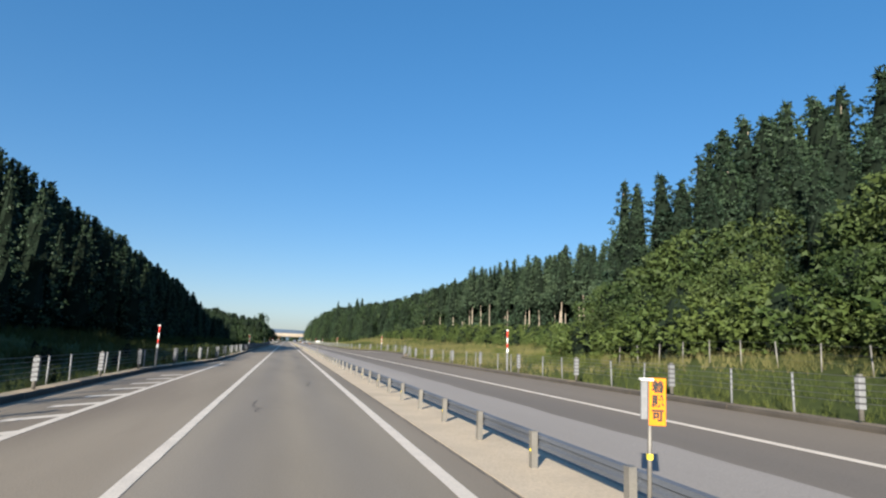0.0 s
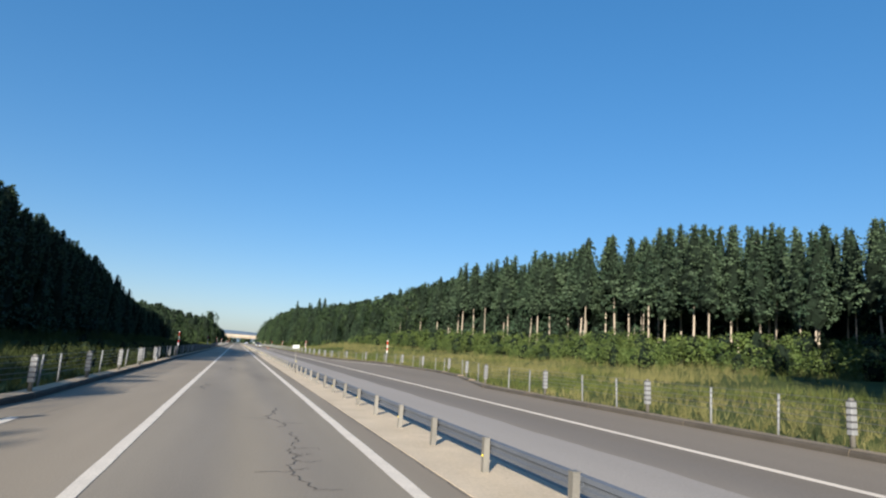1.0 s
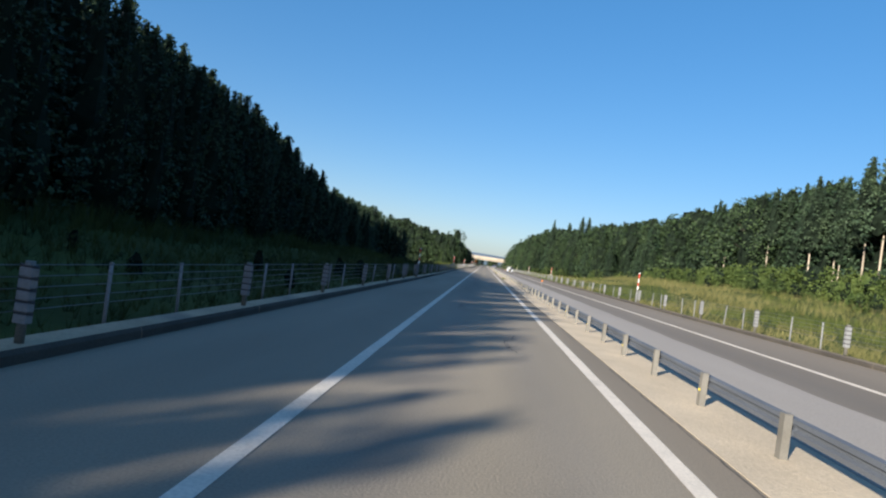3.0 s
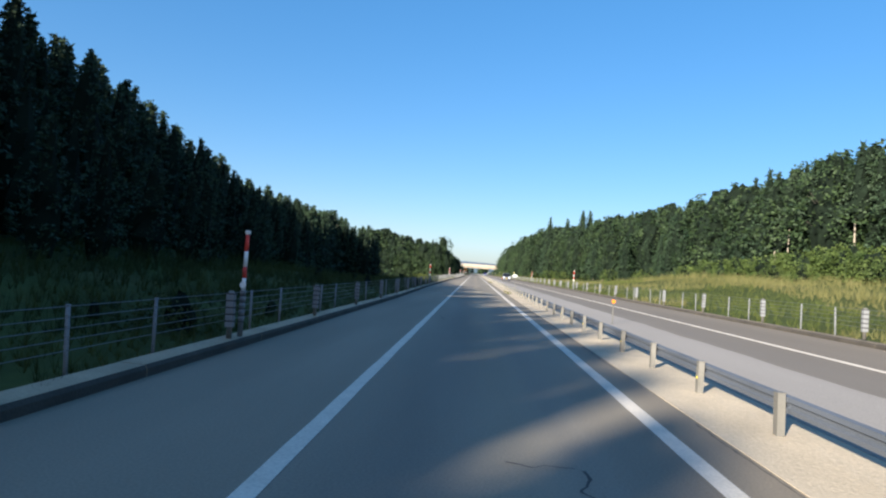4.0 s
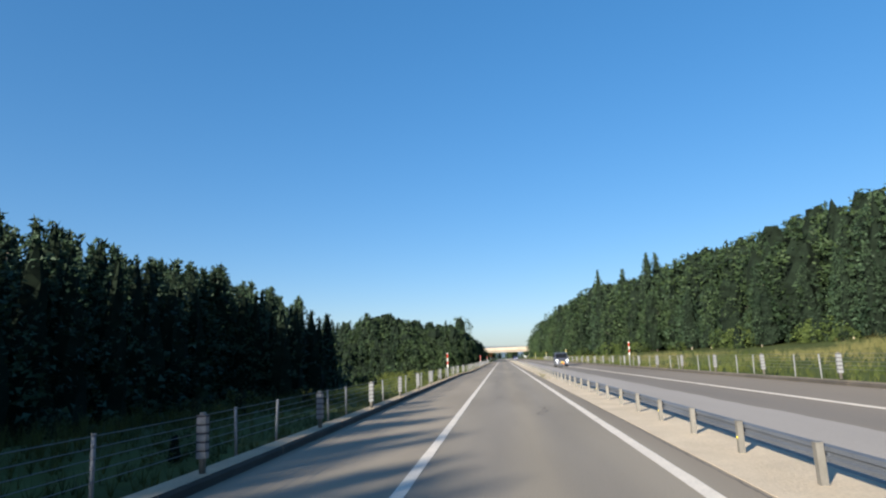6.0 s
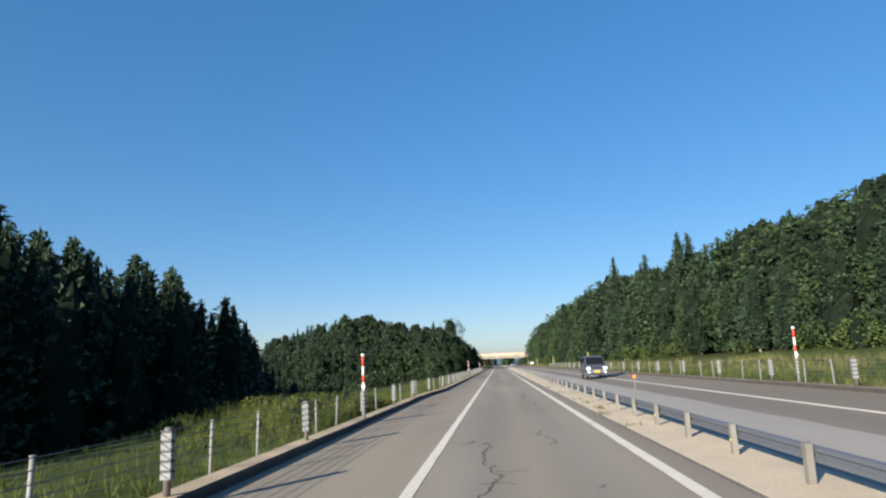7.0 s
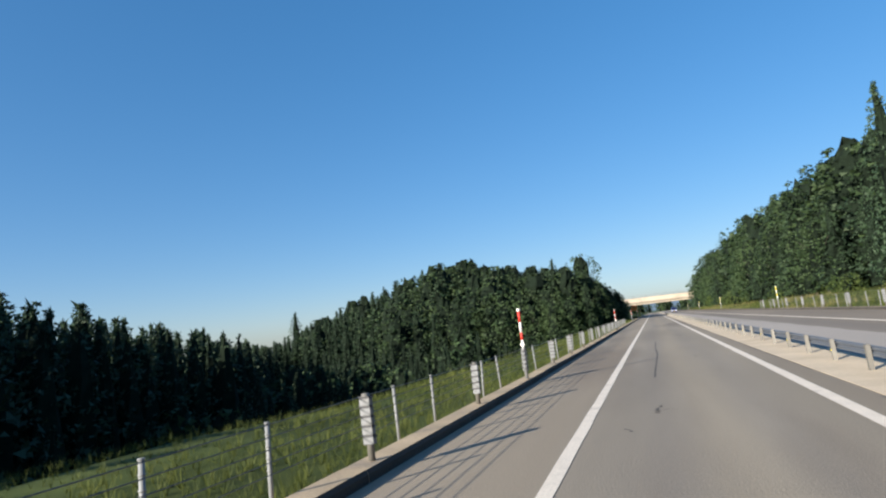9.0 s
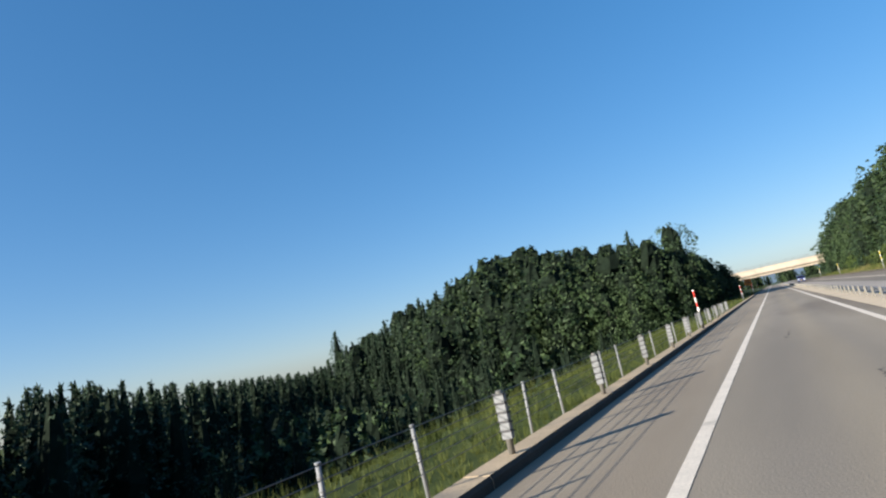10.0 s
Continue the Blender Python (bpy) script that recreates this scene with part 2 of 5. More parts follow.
# hills tinted blue: the haze of distance lies in the base colour
HAZY_HILL = material("hazy_wooded_hill", (0.10, 0.15, 0.2), 0.95, scale=0.02, vary=0.25, fine=0.15)


# ---- mesh helpers ----
def mesh_of(bm, name, mats, smooth=False):
    me = bpy.data.meshes.new(name)
    bm.to_mesh(me)
    bm.free()
    for m in mats if isinstance(mats, (list, tuple)) else [mats]:
        me.materials.append(m)
    if smooth:
        for p in me.polygons:
            p.use_smooth = True
    return me


def part(name, bm, mats, parent=None, label="", smooth=False, at=None):
    """One mesh object from a bmesh (or a ready mesh), under parent."""
    me = bm if isinstance(bm, bpy.types.Mesh) else mesh_of(bm, name, mats, smooth)
    ob = new(name, me)
    if parent:
        ob.parent = parent
    if at is not None:
        ob.matrix_basis = at
    if label:
        tagged(ob, label)
    return ob


def empty(name, label, category, group="", kind="", at=None):
    ob = new(name)
    ob.empty_display_size = 0.2
    if at is not None:
        ob.matrix_basis = at
    return tagged(ob, label, category, group, kind)


def box(bm, x0, x1, y0, y1, z0, z1, bevel=0.0, mat=0):
    m = Matrix.Translation(((x0 + x1) / 2, (y0 + y1) / 2, (z0 + z1) / 2)) @ Matrix.Diagonal((abs(x1 - x0), abs(y1 - y0), abs(z1 - z0), 1))
    r = bmesh.ops.create_cube(bm, size=1, matrix=m)
    faces = list({f for v in r["verts"] for f in v.link_faces})
    if bevel:
        r2 = bmesh.ops.bevel(bm, geom=list({e for v in r["verts"] for e in v.link_edges}), offset=bevel, segments=1, affect="EDGES")
        faces = list({f for f in r2["faces"]} | {f for f in faces if f.is_valid})
    for f in faces:
        if f.is_valid:
            f.material_index = mat
    return bm


def tube(bm, p, q, r0, r1=None, n=10, mat=0, caps=True):
    r1 = r0 if r1 is None else r1
    p, q = Vector(p), Vector(q)
    d = q - p
    m = Matrix.Translation((p + q) / 2) @ d.to_track_quat("Z", "Y").to_matrix().to_4x4()
    r = bmesh.ops.create_cone(bm, cap_ends=caps, segments=n, radius1=r0, radius2=r1, depth=d.length, matrix=m)
    for f in {f for v in r["verts"] for f in v.link_faces}:
        f.material_index = mat
        f.smooth = len(f.verts) == 4
    return bm


def arrays_mesh(name, co, faces, mat, width=3):
    """A mesh straight from numpy arrays of places and of triangles or quads."""
    me = bpy.data.meshes.new(name)
    n, k = len(co), len(faces)
    me.vertices.add(n)
    me.vertices.foreach_set("co", np.ascontiguousarray(co, dtype=np.float32).ravel())
    me.loops.add(k * width)
    me.loops.foreach_set("vertex_index", np.ascontiguousarray(faces, dtype=np.int32).ravel())
    me.polygons.add(k)
    me.polygons.foreach_set("loop_start", np.arange(0, k * width, width, dtype=np.int32))
    me.update(calc_edges=True)
    me.materials.append(mat)
    return me


def ribbon(bm, pts, mat=0):
    """A strip from pairs of left and right places."""
    vs = [(bm.verts.new(a), bm.verts.new(b)) for a, b in pts]
    for (a, b), (c, d) in zip(vs, vs[1:]):
        bm.faces.new((a, b, d, c)).material_index = mat
    return bm


def extrude_along(bm, profile, stations, mat=0, close=True):
    """Sweep a profile of (x, z) along stations of (dx, y, dz)."""
    rings = [[bm.verts.new((x + dx, y, z + dz)) for x, z in profile] for dx, y, dz in stations]
    n = len(profile)
    for r, s in zip(rings, rings[1:]):
        for i in range(n if close else n - 1):
            j = (i + 1) % n
            bm.faces.new((r[i], s[i], s[j], r[j])).material_index = mat
    if close:
        bm.faces.new(rings[0])
        bm.faces.new(list(reversed(rings[-1])))
    return bm


def jit(a):
    return rnd.uniform(-a, a)


def curve(xs, ys):
    """Piecewise-linear function through the points."""
    return lambda v: float(np.interp(v, xs, ys))


rnd = random.Random(7)
rng = np.random.default_rng(7)

# ---- plan ----
Y0, Y1 = -60.0, 700.0                                   # the stretch of road that is built
kerb_left = curve([-60, 28, 44, 80, 110, 145, 165, 230, 236, 285, 700], [-5.85, -5.85, -4.45, -4.45, -4.3, -4.15, -4.4, -4.4, -3.92, -3.8, -3.8])
kerb_right = curve([-60, 52, 62, 81, 95, 700], [9.4, 9.4, 11.6, 11.6, 9.4, 9.4])
TILT_RIGHT = 0.068                                      # the opposite carriageway rises away from the median


def road_z(x):
    return 0.0 if x < 3.4 else TILT_RIGHT * (x - 3.4)


def ease(a, b, v):
    t = min(1.0, max(0.0, (v - a) / (b - a)))
    return t * t * (3 - 2 * t)


bank_right = curve([-60, 20, 50, 130, 160, 185, 215, 480], [0.16, 0.16, 0.045, 0.04, 0.12, 0.16, 0.07, 0.06])


def ground_z(x, y):
    """Height of the land: banks and hills beside the road, a valley on the left from about y = 170 to 370."""
    if kerb_left(y) - 0.2 < x < kerb_right(y) + 0.2:
        return -0.12
    if x >= 0:
        d = x - kerb_right(y)
        z = 0.30 + min(d, 14) * bank_right(y) + max(0, min(d - 14, 40)) * 0.065 + max(0, min(d - 52, 90)) * 0.28
    else:
        d = kerb_left(y) - x
        # the steep slope past 34 m is out of view, raised to shade the woods
        hill = 0.02 + max(0, min(d - 4, 60)) * 0.13 + max(0, min(d - 34, 45)) * 0.36
        rim = 7.0 - 3.2 * ease(255, 292, y)
        valley = -0.1 - max(0, min(d - rim, 28)) * 0.32 + max(0, min(d - 60, 200)) * 0.05
        wood = max(0, min(d - 6, 45)) * 0.16 * (1 - ease(60, 100, d))
        a = ease(150, 190, y)
        b = ease(383, 425, y)
        z = hill * (1 - a) + (valley * (1 - b) + wood * b) * a
    z += 0.25 * noise.noise((x * 0.12, y * 0.12, 0)) * ease(0, 6, abs(d))
    far = max(0, y - 600) / 400
    return z * max(0.2, 1 - 0.6 * min(1, far))


# ---- ground: one sheet to the horizon ----
def build_ground():
    xs = np.concatenate([[-2600, -1500, -900, -500, -300, -200], np.arange(-150, -40, 8), np.arange(-40, -7, 2.0), np.arange(-7, -3, 0.5), [-2, 0, 3, 6, 8.6],
                         np.arange(9.0, 12.5, 0.5), np.arange(13, 41, 2.0), np.arange(44, 150, 8), [200, 300, 500, 900, 1500, 2600]])
    ys = np.concatenate([[-800, -400, -200, -120], np.arange(-60, 520, 4.0), np.arange(530, 710, 10), [760, 850, 1000, 1300, 1800, 2500, 3500]])
    co = np.array([(x, y, ground_z(x, y)) for y in ys for x in xs])
    nx = len(xs)
    i, j = np.meshgrid(np.arange(nx - 1), np.arange(len(ys) - 1))
    a = (j * nx + i).ravel()
    me = arrays_mesh("ground", co, np.stack([a, a + 1, a + nx + 1, a + nx], 1), SOIL, 4)
    for p in me.polygons:
        p.use_smooth = True
    tagged(new("ground", me), "grassy roadside banks, hillside and valley floor", "ground", kind="structure")


build_ground()


# ---- road ----
def surface(name, x0, x1, label, mat, lift=0.0, step=6.0):
    """A sheet of paving with thickness, between two edges given as functions of y."""
    bm = bmesh.new()
    ys = np.arange(Y0, Y1 + 0.1, step)
    top = [((x0(y), y, road_z(x0(y)) + lift), (x1(y), y, road_z(x1(y)) + lift)) for y in ys]
    ribbon(bm, top)
    ribbon(bm, [((x1(y), y, road_z(x1(y)) + lift), (x1(y), y, -0.2)) for y in ys])
    ribbon(bm, [((x0(y), y, -0.2), (x0(y), y, road_z(x0(y)) + lift)) for y in ys])
    bmesh.ops.remove_doubles(bm, verts=bm.verts, dist=0.0005)
    bmesh.ops.recalc_face_normals(bm, faces=bm.faces)
    return tagged(new(name, mesh_of(bm, name, mat)), label, "road", kind="structure")


surface("road", kerb_left, lambda y: 2.36, "worn beige-grey asphalt carriageway with cracks", ASPHALT)
surface("median", lambda y: 2.36, lambda y: 3.7, "pale sandy concrete median strip under the guard rail", GRAVEL, 0.007)
surface("opposite_road_inner", lambda y: 3.7, lambda y: 5.66 + 0.03 * math.sin(y * 0.9) + 0.02 * math.sin(y * 2.3), "pale grey inner strip of the opposite carriageway", ASPHALT_PALE, 0.012, 0.8)
surface("opposite_road", lambda y: 5.55, kerb_right, "brown-grey asphalt of the opposite carriageway", ASPHALT_DARK)


def stripe(name, x, w, y0, y1, label, parent=None, lift=0.006):
    """A painted line with thickness and slightly ragged edges."""
    bm = bmesh.new()
    ys = np.arange(y0, y1 + 0.01, 0.7)
    rows = []
    for y in ys:
        e = 0.012 * noise.noise((y * 0.9, x(0) * 7, 0)), 0.012 * noise.noise((y * 0.9, x(0) * 7, 5))
        xl, xr = x(y) - w / 2 + e[0], x(y) + w / 2 + e[1]
        rows.append(((xl, y, road_z(xl) + lift), (xr, y, road_z(xr) + lift)))
    ribbon(bm, rows)
    bmesh.ops.recalc_face_normals(bm, faces=bm.faces)
    return tagged(new(name, mesh_of(bm, name, PAINT)), label, "road marking", kind="structure")


stripe("lane_line_left", lambda y: -1.75, 0.17, Y0, Y1, "worn solid white edge line of the lane")
stripe("lane_line_right", lambda y: 1.75, 0.20, Y0, Y1, "solid white line beside the median")
stripe("lane_line_opposite", lambda y: 7.25, 0.16, Y0, Y1, "solid white edge line of the opposite carriageway")
stripe("lane_line_opposite_inner", lambda y: 4.0, 0.15, Y0, Y1, "solid white inner line of the opposite carriageway", lift=0.018)
stripe("bay_line_left", lambda y: -4.08 + 0.2 * ease(15, 38, y), 0.16, Y0, 41, "solid white line of the lay-by taper")


def hatch_bars(name, places, wide, skew, w, label):
    """Short slanting bars, each starting at a place (x, y)."""
    holder = empty(name, label, "road marking", kind="structure")
    for xa, y in places:
        xb = xa + wide
        bm = bmesh.new()
        n = 5
        rows = [(lambda x, f: ((x, y + skew * f - w / 2, road_z(x) + 0.006), (x, y + skew * f + w / 2, road_z(x) + 0.006)))(xa + (xb - xa) * i / n, i / n) for i in range(n + 1)]
        ribbon(bm, rows)
        bmesh.ops.recalc_face_normals(bm, faces=bm.faces)
        part("bar", bm, PAINT, holder)
    return holder


hatch_bars("hatching_left", [(-4.16, -0.6 + 2.3 * i) for i in range(13)], -0.69, -0.9, 0.5, "white diagonal hatching bars on the lay-by taper")
hatch_bars("hatching_right", [(10.85 - 0.215 * i, 75.6 + 1.75 * i) for i in range(10)], 0.7, 0.5, 0.6, "short white bars along the taper of the emergency bay")


# cracks in the asphalt
def crack(points, w, seed, waver=0.05):
    r = random.Random(seed)
    bm = bmesh.new()
    rows = []
    for (x0, y0), (x1, y1) in zip(points, points[1:]):
        n = max(3, int(math.hypot(x1 - x0, y1 - y0) / 0.12))
        dx, dy = x1 - x0, y1 - y0
        ln = math.hypot(dx, dy)
        nx, ny = -dy / ln, dx / ln
        for i in range(n):
            f = i / n
            o = r.uniform(-waver, waver)
            h = w * r.uniform(0.35, 1.1) / 2
            x, y = x0 + dx * f + nx * o, y0 + dy * f + ny * o
            rows.append(((x - nx * h, y - ny * h, 0.004), (x + nx * h, y + ny * h, 0.004)))
    ribbon(bm, rows)
    bmesh.ops.recalc_face_normals(bm, faces=bm.faces)
    tagged(new("road_crack", mesh_of(bm, "road_crack", CRACK)), "jagged dark crack in the asphalt", "crack", "cracks in the asphalt", "structure")


crack([(-3.9, 2.9), (-3.3, 3.5), (-2.55, 5.0), (-1.85, 5.5)], 0.06, 1)
crack([(-1.7, 76.3), (-0.6, 76.15), (0.3, 76.0), (1.6, 76.1)], 0.035, 2)
crack([(-2.9, 77.0), (-1.85, 76.35)], 0.03, 3)
crack([(-1.6, 233.9), (-0.2, 234.7), (0.7, 235.6), (1.6, 236.7)], 0.035, 4)
crack([(1.0, 128.5), (1.55, 128.3)], 0.03, 5)
crack([(0.56, 218.6), (0.80, 218.7), (0.98, 219.0)], 0.07, 7)
crack([(0.82, 218.7), (0.72, 218.4), (0.74, 218.0)], 0.06, 8)
crack([(0.50, 222.8), (0.75, 222.5), (1.04, 222.5)], 0.06, 9)
crack([(0.52, 221.0), (0.72, 221.1), (0.86, 221.4), (0.80, 222.3)], 0.06, 10)
crack([(-1.33, 247.3), (-1.26, 246.9), (-1.22, 246.5)], 0.07, 11)
crack([(-1.22, 246.5), (-1.05, 246.3), (-0.83, 246.1)], 0.06, 12)
crack([(-0.95, 245.8), (-0.77, 245.3)], 0.07, 13)
crack([(0.05, 246.5), (0.12, 246.1), (0.34, 246.3)], 0.08, 14)
crack([(0.42, 247.0), (0.65, 246.5), (0.50, 246.0), (0.41, 245.7), (0.17, 245.3)], 0.08, 15)
cr = random.Random(3)


def crack_chain(x, y0, y1, w, twigs, seed):
    """A wandering crack along a wheel track, with short side cracks across it."""
    g = random.Random(seed)
    pts, y, o = [], y0, 0.0
    while y < y1:
        pts.append((x + o, y))
        o = max(-0.16, min(0.16, o + g.choice([-0.13, -0.04, 0.03, 0.12]) + g.uniform(-0.03, 0.03)))
        y += g.uniform(0.08, 0.42)
    if len(pts) > 1:
        crack(pts, w, seed)
    for i in range(twigs):
        px, py = pts[g.randrange(len(pts))]
        sgn = g.choice([-1, 1])
        ln = g.uniform(0.25, 0.75)
        crack([(px, py), (px + sgn * ln * 0.5, py + g.uniform(-0.12, 0.12)), (px + sgn * ln, py + g.uniform(-0.1, 0.15))], w * 0.7, seed * 31 + i)


# chains of cracks: (wheel track, from, to, side cracks), stretch by stretch
cracks_first = [
    (-0.7, 14.0, 17.0, 2), (0.6, 22.0, 25.0, 2), (0.6, 35.4, 40.2, 6), (0.56, 40.6, 44.5, 2), (-1.15, 49.4, 52.4, 2), (-0.68, 62.4, 68.2, 3),
    (0.74, 68.6, 69.6, 2), (0.6, 74.6, 75.8, 0), (-0.62, 77.2, 79.3, 2), (0.6, 96.0, 99.0, 2), (-0.7, 104.0, 107.5, 2),
    (0.55, 113.0, 118.0, 3), (-1.4, 132.0, 133.8, 0), (-0.7, 140.0, 143.0, 2),
]
cracks_middle = [
    (0.6, 150.0, 153.5, 2), (-1.3, 162.6, 163.6, 1), (-0.75, 166.6, 169.2, 2), (0.42, 167.3, 175.5, 4), (-1.32, 170.2, 171.8, 1),
    (-0.68, 170.5, 175.0, 2), (0.6, 186.0, 189.0, 3), (-0.7, 193.0, 196.0, 2), (0.62, 203.8, 204.7, 0), (-0.72, 204.2, 210.2, 4),
    (0.63, 205.3, 205.9, 0), (0.4, 209.5, 212.5, 3), (-1.25, 209.9, 210.8, 1),
]
cracks_last = [
    (0.66, 225.0, 231.0, 3), (-0.61, 226.2, 227.0, 1), (0.6, 254.0, 255.5, 1), (-1.1, 262.2, 262.7, 0), (-0.72, 263.6, 264.6, 1), (0.6, 274.0, 275.5, 1),
    (0.58, 290.0, 293.0, 3), (-0.7, 301.0, 304.0, 2),
]
for n, stretch in enumerate((cracks_first, cracks_middle, cracks_last)):
    for k, (x, y0, y1, twigs) in enumerate(stretch):
        crack_chain(x, y0, y1, cr.uniform(0.028, 0.046), twigs, 100 + 40 * n + k)
crack([(-0.76, 269), (-0.70, 273), (-0.64, 277), (-0.70, 281), (-0.66, 286)], 0.05, 6, 0.018)
# open joint between the asphalt and the median
for k in range(14):
    y0 = -20 + 24.0 * k
    crack([(2.30 + cr.uniform(-0.02, 0.02), y0 + 4 * i) for i in range(6)], 0.03, 900 + k, 0.012)


# ---- kerbs: cast lengths with open joints ----
def kerb_run(name, edge, side, label, mat, wide, high):
    holder = empty(name, label, "kerb", kind="structure")
    y = Y0
    k = 0
    while y < 520:
        ln = 4.0 if y < 340 else 12.0
        xa, xb = edge(y), edge(y + ln)
        z = road_z(xa)
        bm = bmesh.new()
        prof = [(0, z - 0.15), (0, z + high - 0.05), (0.03 * side, z + high), ((wide - 0.04) * side, z + high + 0.01), (wide * side, z + high - 0.03), (wide * side, z - 0.15)]
        j = 0.006
        lift = rnd.uniform(-0.006, 0.006)
        extrude_along(bm, prof, [(xa, y + j, lift), (xb, y + ln - j, lift)])
        bmesh.ops.recalc_face_normals(bm, faces=bm.faces)
        # the side towards the road takes the shade-darkened colour
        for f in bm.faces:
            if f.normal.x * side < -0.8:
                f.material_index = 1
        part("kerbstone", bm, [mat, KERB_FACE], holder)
        y += ln


kerb_run("kerb_left", kerb_left, -1, "weathered pale concrete kerb along the shoulder", KERB, 0.40, 0.15)
kerb_run("kerb_right", kerb_right, 1, "low brown dirty concrete kerb of the opposite carriageway", KERB_BROWN, 0.36, 0.12)


# ---- guard rail in the median ----
def guard_rail():
    rail = empty("guard_rail", "low steel guard rail on square posts along the median", "guard rail")
    bm = bmesh.new()
    # square post with folded lips and a cap
    box(bm, -0.042, 0.042, -0.05, -0.042, -0.06, 0.45)
    box(bm, -0.042, 0.042, 0.042, 0.05, -0.06, 0.45)
    box(bm, 0.034, 0.042, -0.042, 0.042, -0.06, 0.45)
    box(bm, -0.042, -0.034, -0.042, 0.042, -0.06, 0.45)
    box(bm, -0.047, 0.047, -0.056, 0.056, 0.45, 0.462, 0.004)
    post = mesh_of(bm, "post", STEEL)
    bm = bmesh.new()
    box(bm, -0.05, -0.0435, -0.02, 0.02, 0.2, 0.23)
    mark = mesh_of(bm, "reflector", YELLOW)
    bm = bmesh.new()
    tube(bm, (0.055, 0, 0.33), (0.075, 0, 0.33), 0.03, n=8)
    spacer = mesh_of(bm, "spacer", STEEL)
    for k in range(-20, 195):
        y = 5.5 + 2.377 * k
        p = part("post", post, None, rail, at=pose(3.08 + rnd.uniform(-0.008, 0.008), y, 0.03, rnd.uniform(-1, 1), rnd.uniform(-1, 1), rnd.uniform(-2, 2)))
        if k % 2 == 1:
            part("reflector", mark, None, p, "yellow reflector")
    # beam: folded section on the far side of the posts, in overlapping lengths
    prof = [(0.0, 0.22), (0.05, 0.235), (0.055, 0.285), (0.015, 0.31), (0.015, 0.335), (0.055, 0.36), (0.05, 0.41), (0.0, 0.425),
            (0.006, 0.418), (0.044, 0.404), (0.049, 0.364), (0.009, 0.34), (0.009, 0.305), (0.049, 0.281), (0.044, 0.241), (0.006, 0.228)]
    bm = bmesh.new()
    extrude_along(bm, [(0.07 - x, z) for x, z in prof], [(0, 0, 0), (0, 4.754 + 0.16, 0)])
    bmesh.ops.recalc_face_normals(bm, faces=bm.faces)
    beam = mesh_of(bm, "beam", BEAM)
    for k in range(-10, 97):
        part("beam", beam, None, rail, "folded blue-grey steel beam" if k == -10 else "", at=pose(3.135 + 0.008 * (k % 2), 5.5 + 4.754 * k, 0.03))
    return rail


guard_rail()


# delineators on the guard rail
def delineator(y):
    d = empty("delineator", "round orange delineator on a short stem behind the guard rail", "delineator", "orange delineators", at=pose(4.6, y, road_z(4.6)))
    bm = bmesh.new()
    tube(bm, (0, 0, -0.03), (0, 0, 0.74), 0.018, n=8)
    part("stem", bm, STEEL, d)
    bm = bmesh.new()
    tube(bm, (0, -0.02, 0.80), (0, 0.02, 0.80), 0.066, n=20)
    part("reflector", bm, ORANGE, d, "orange reflector disc")
    bm = bmesh.new()
    tube(bm, (0, -0.026, 0.80), (0, -0.021, 0.80), 0.046, n=16)
    part("lens", bm, ORANGE, d)


for y in (134.5, 221.5):
    delineator(y)


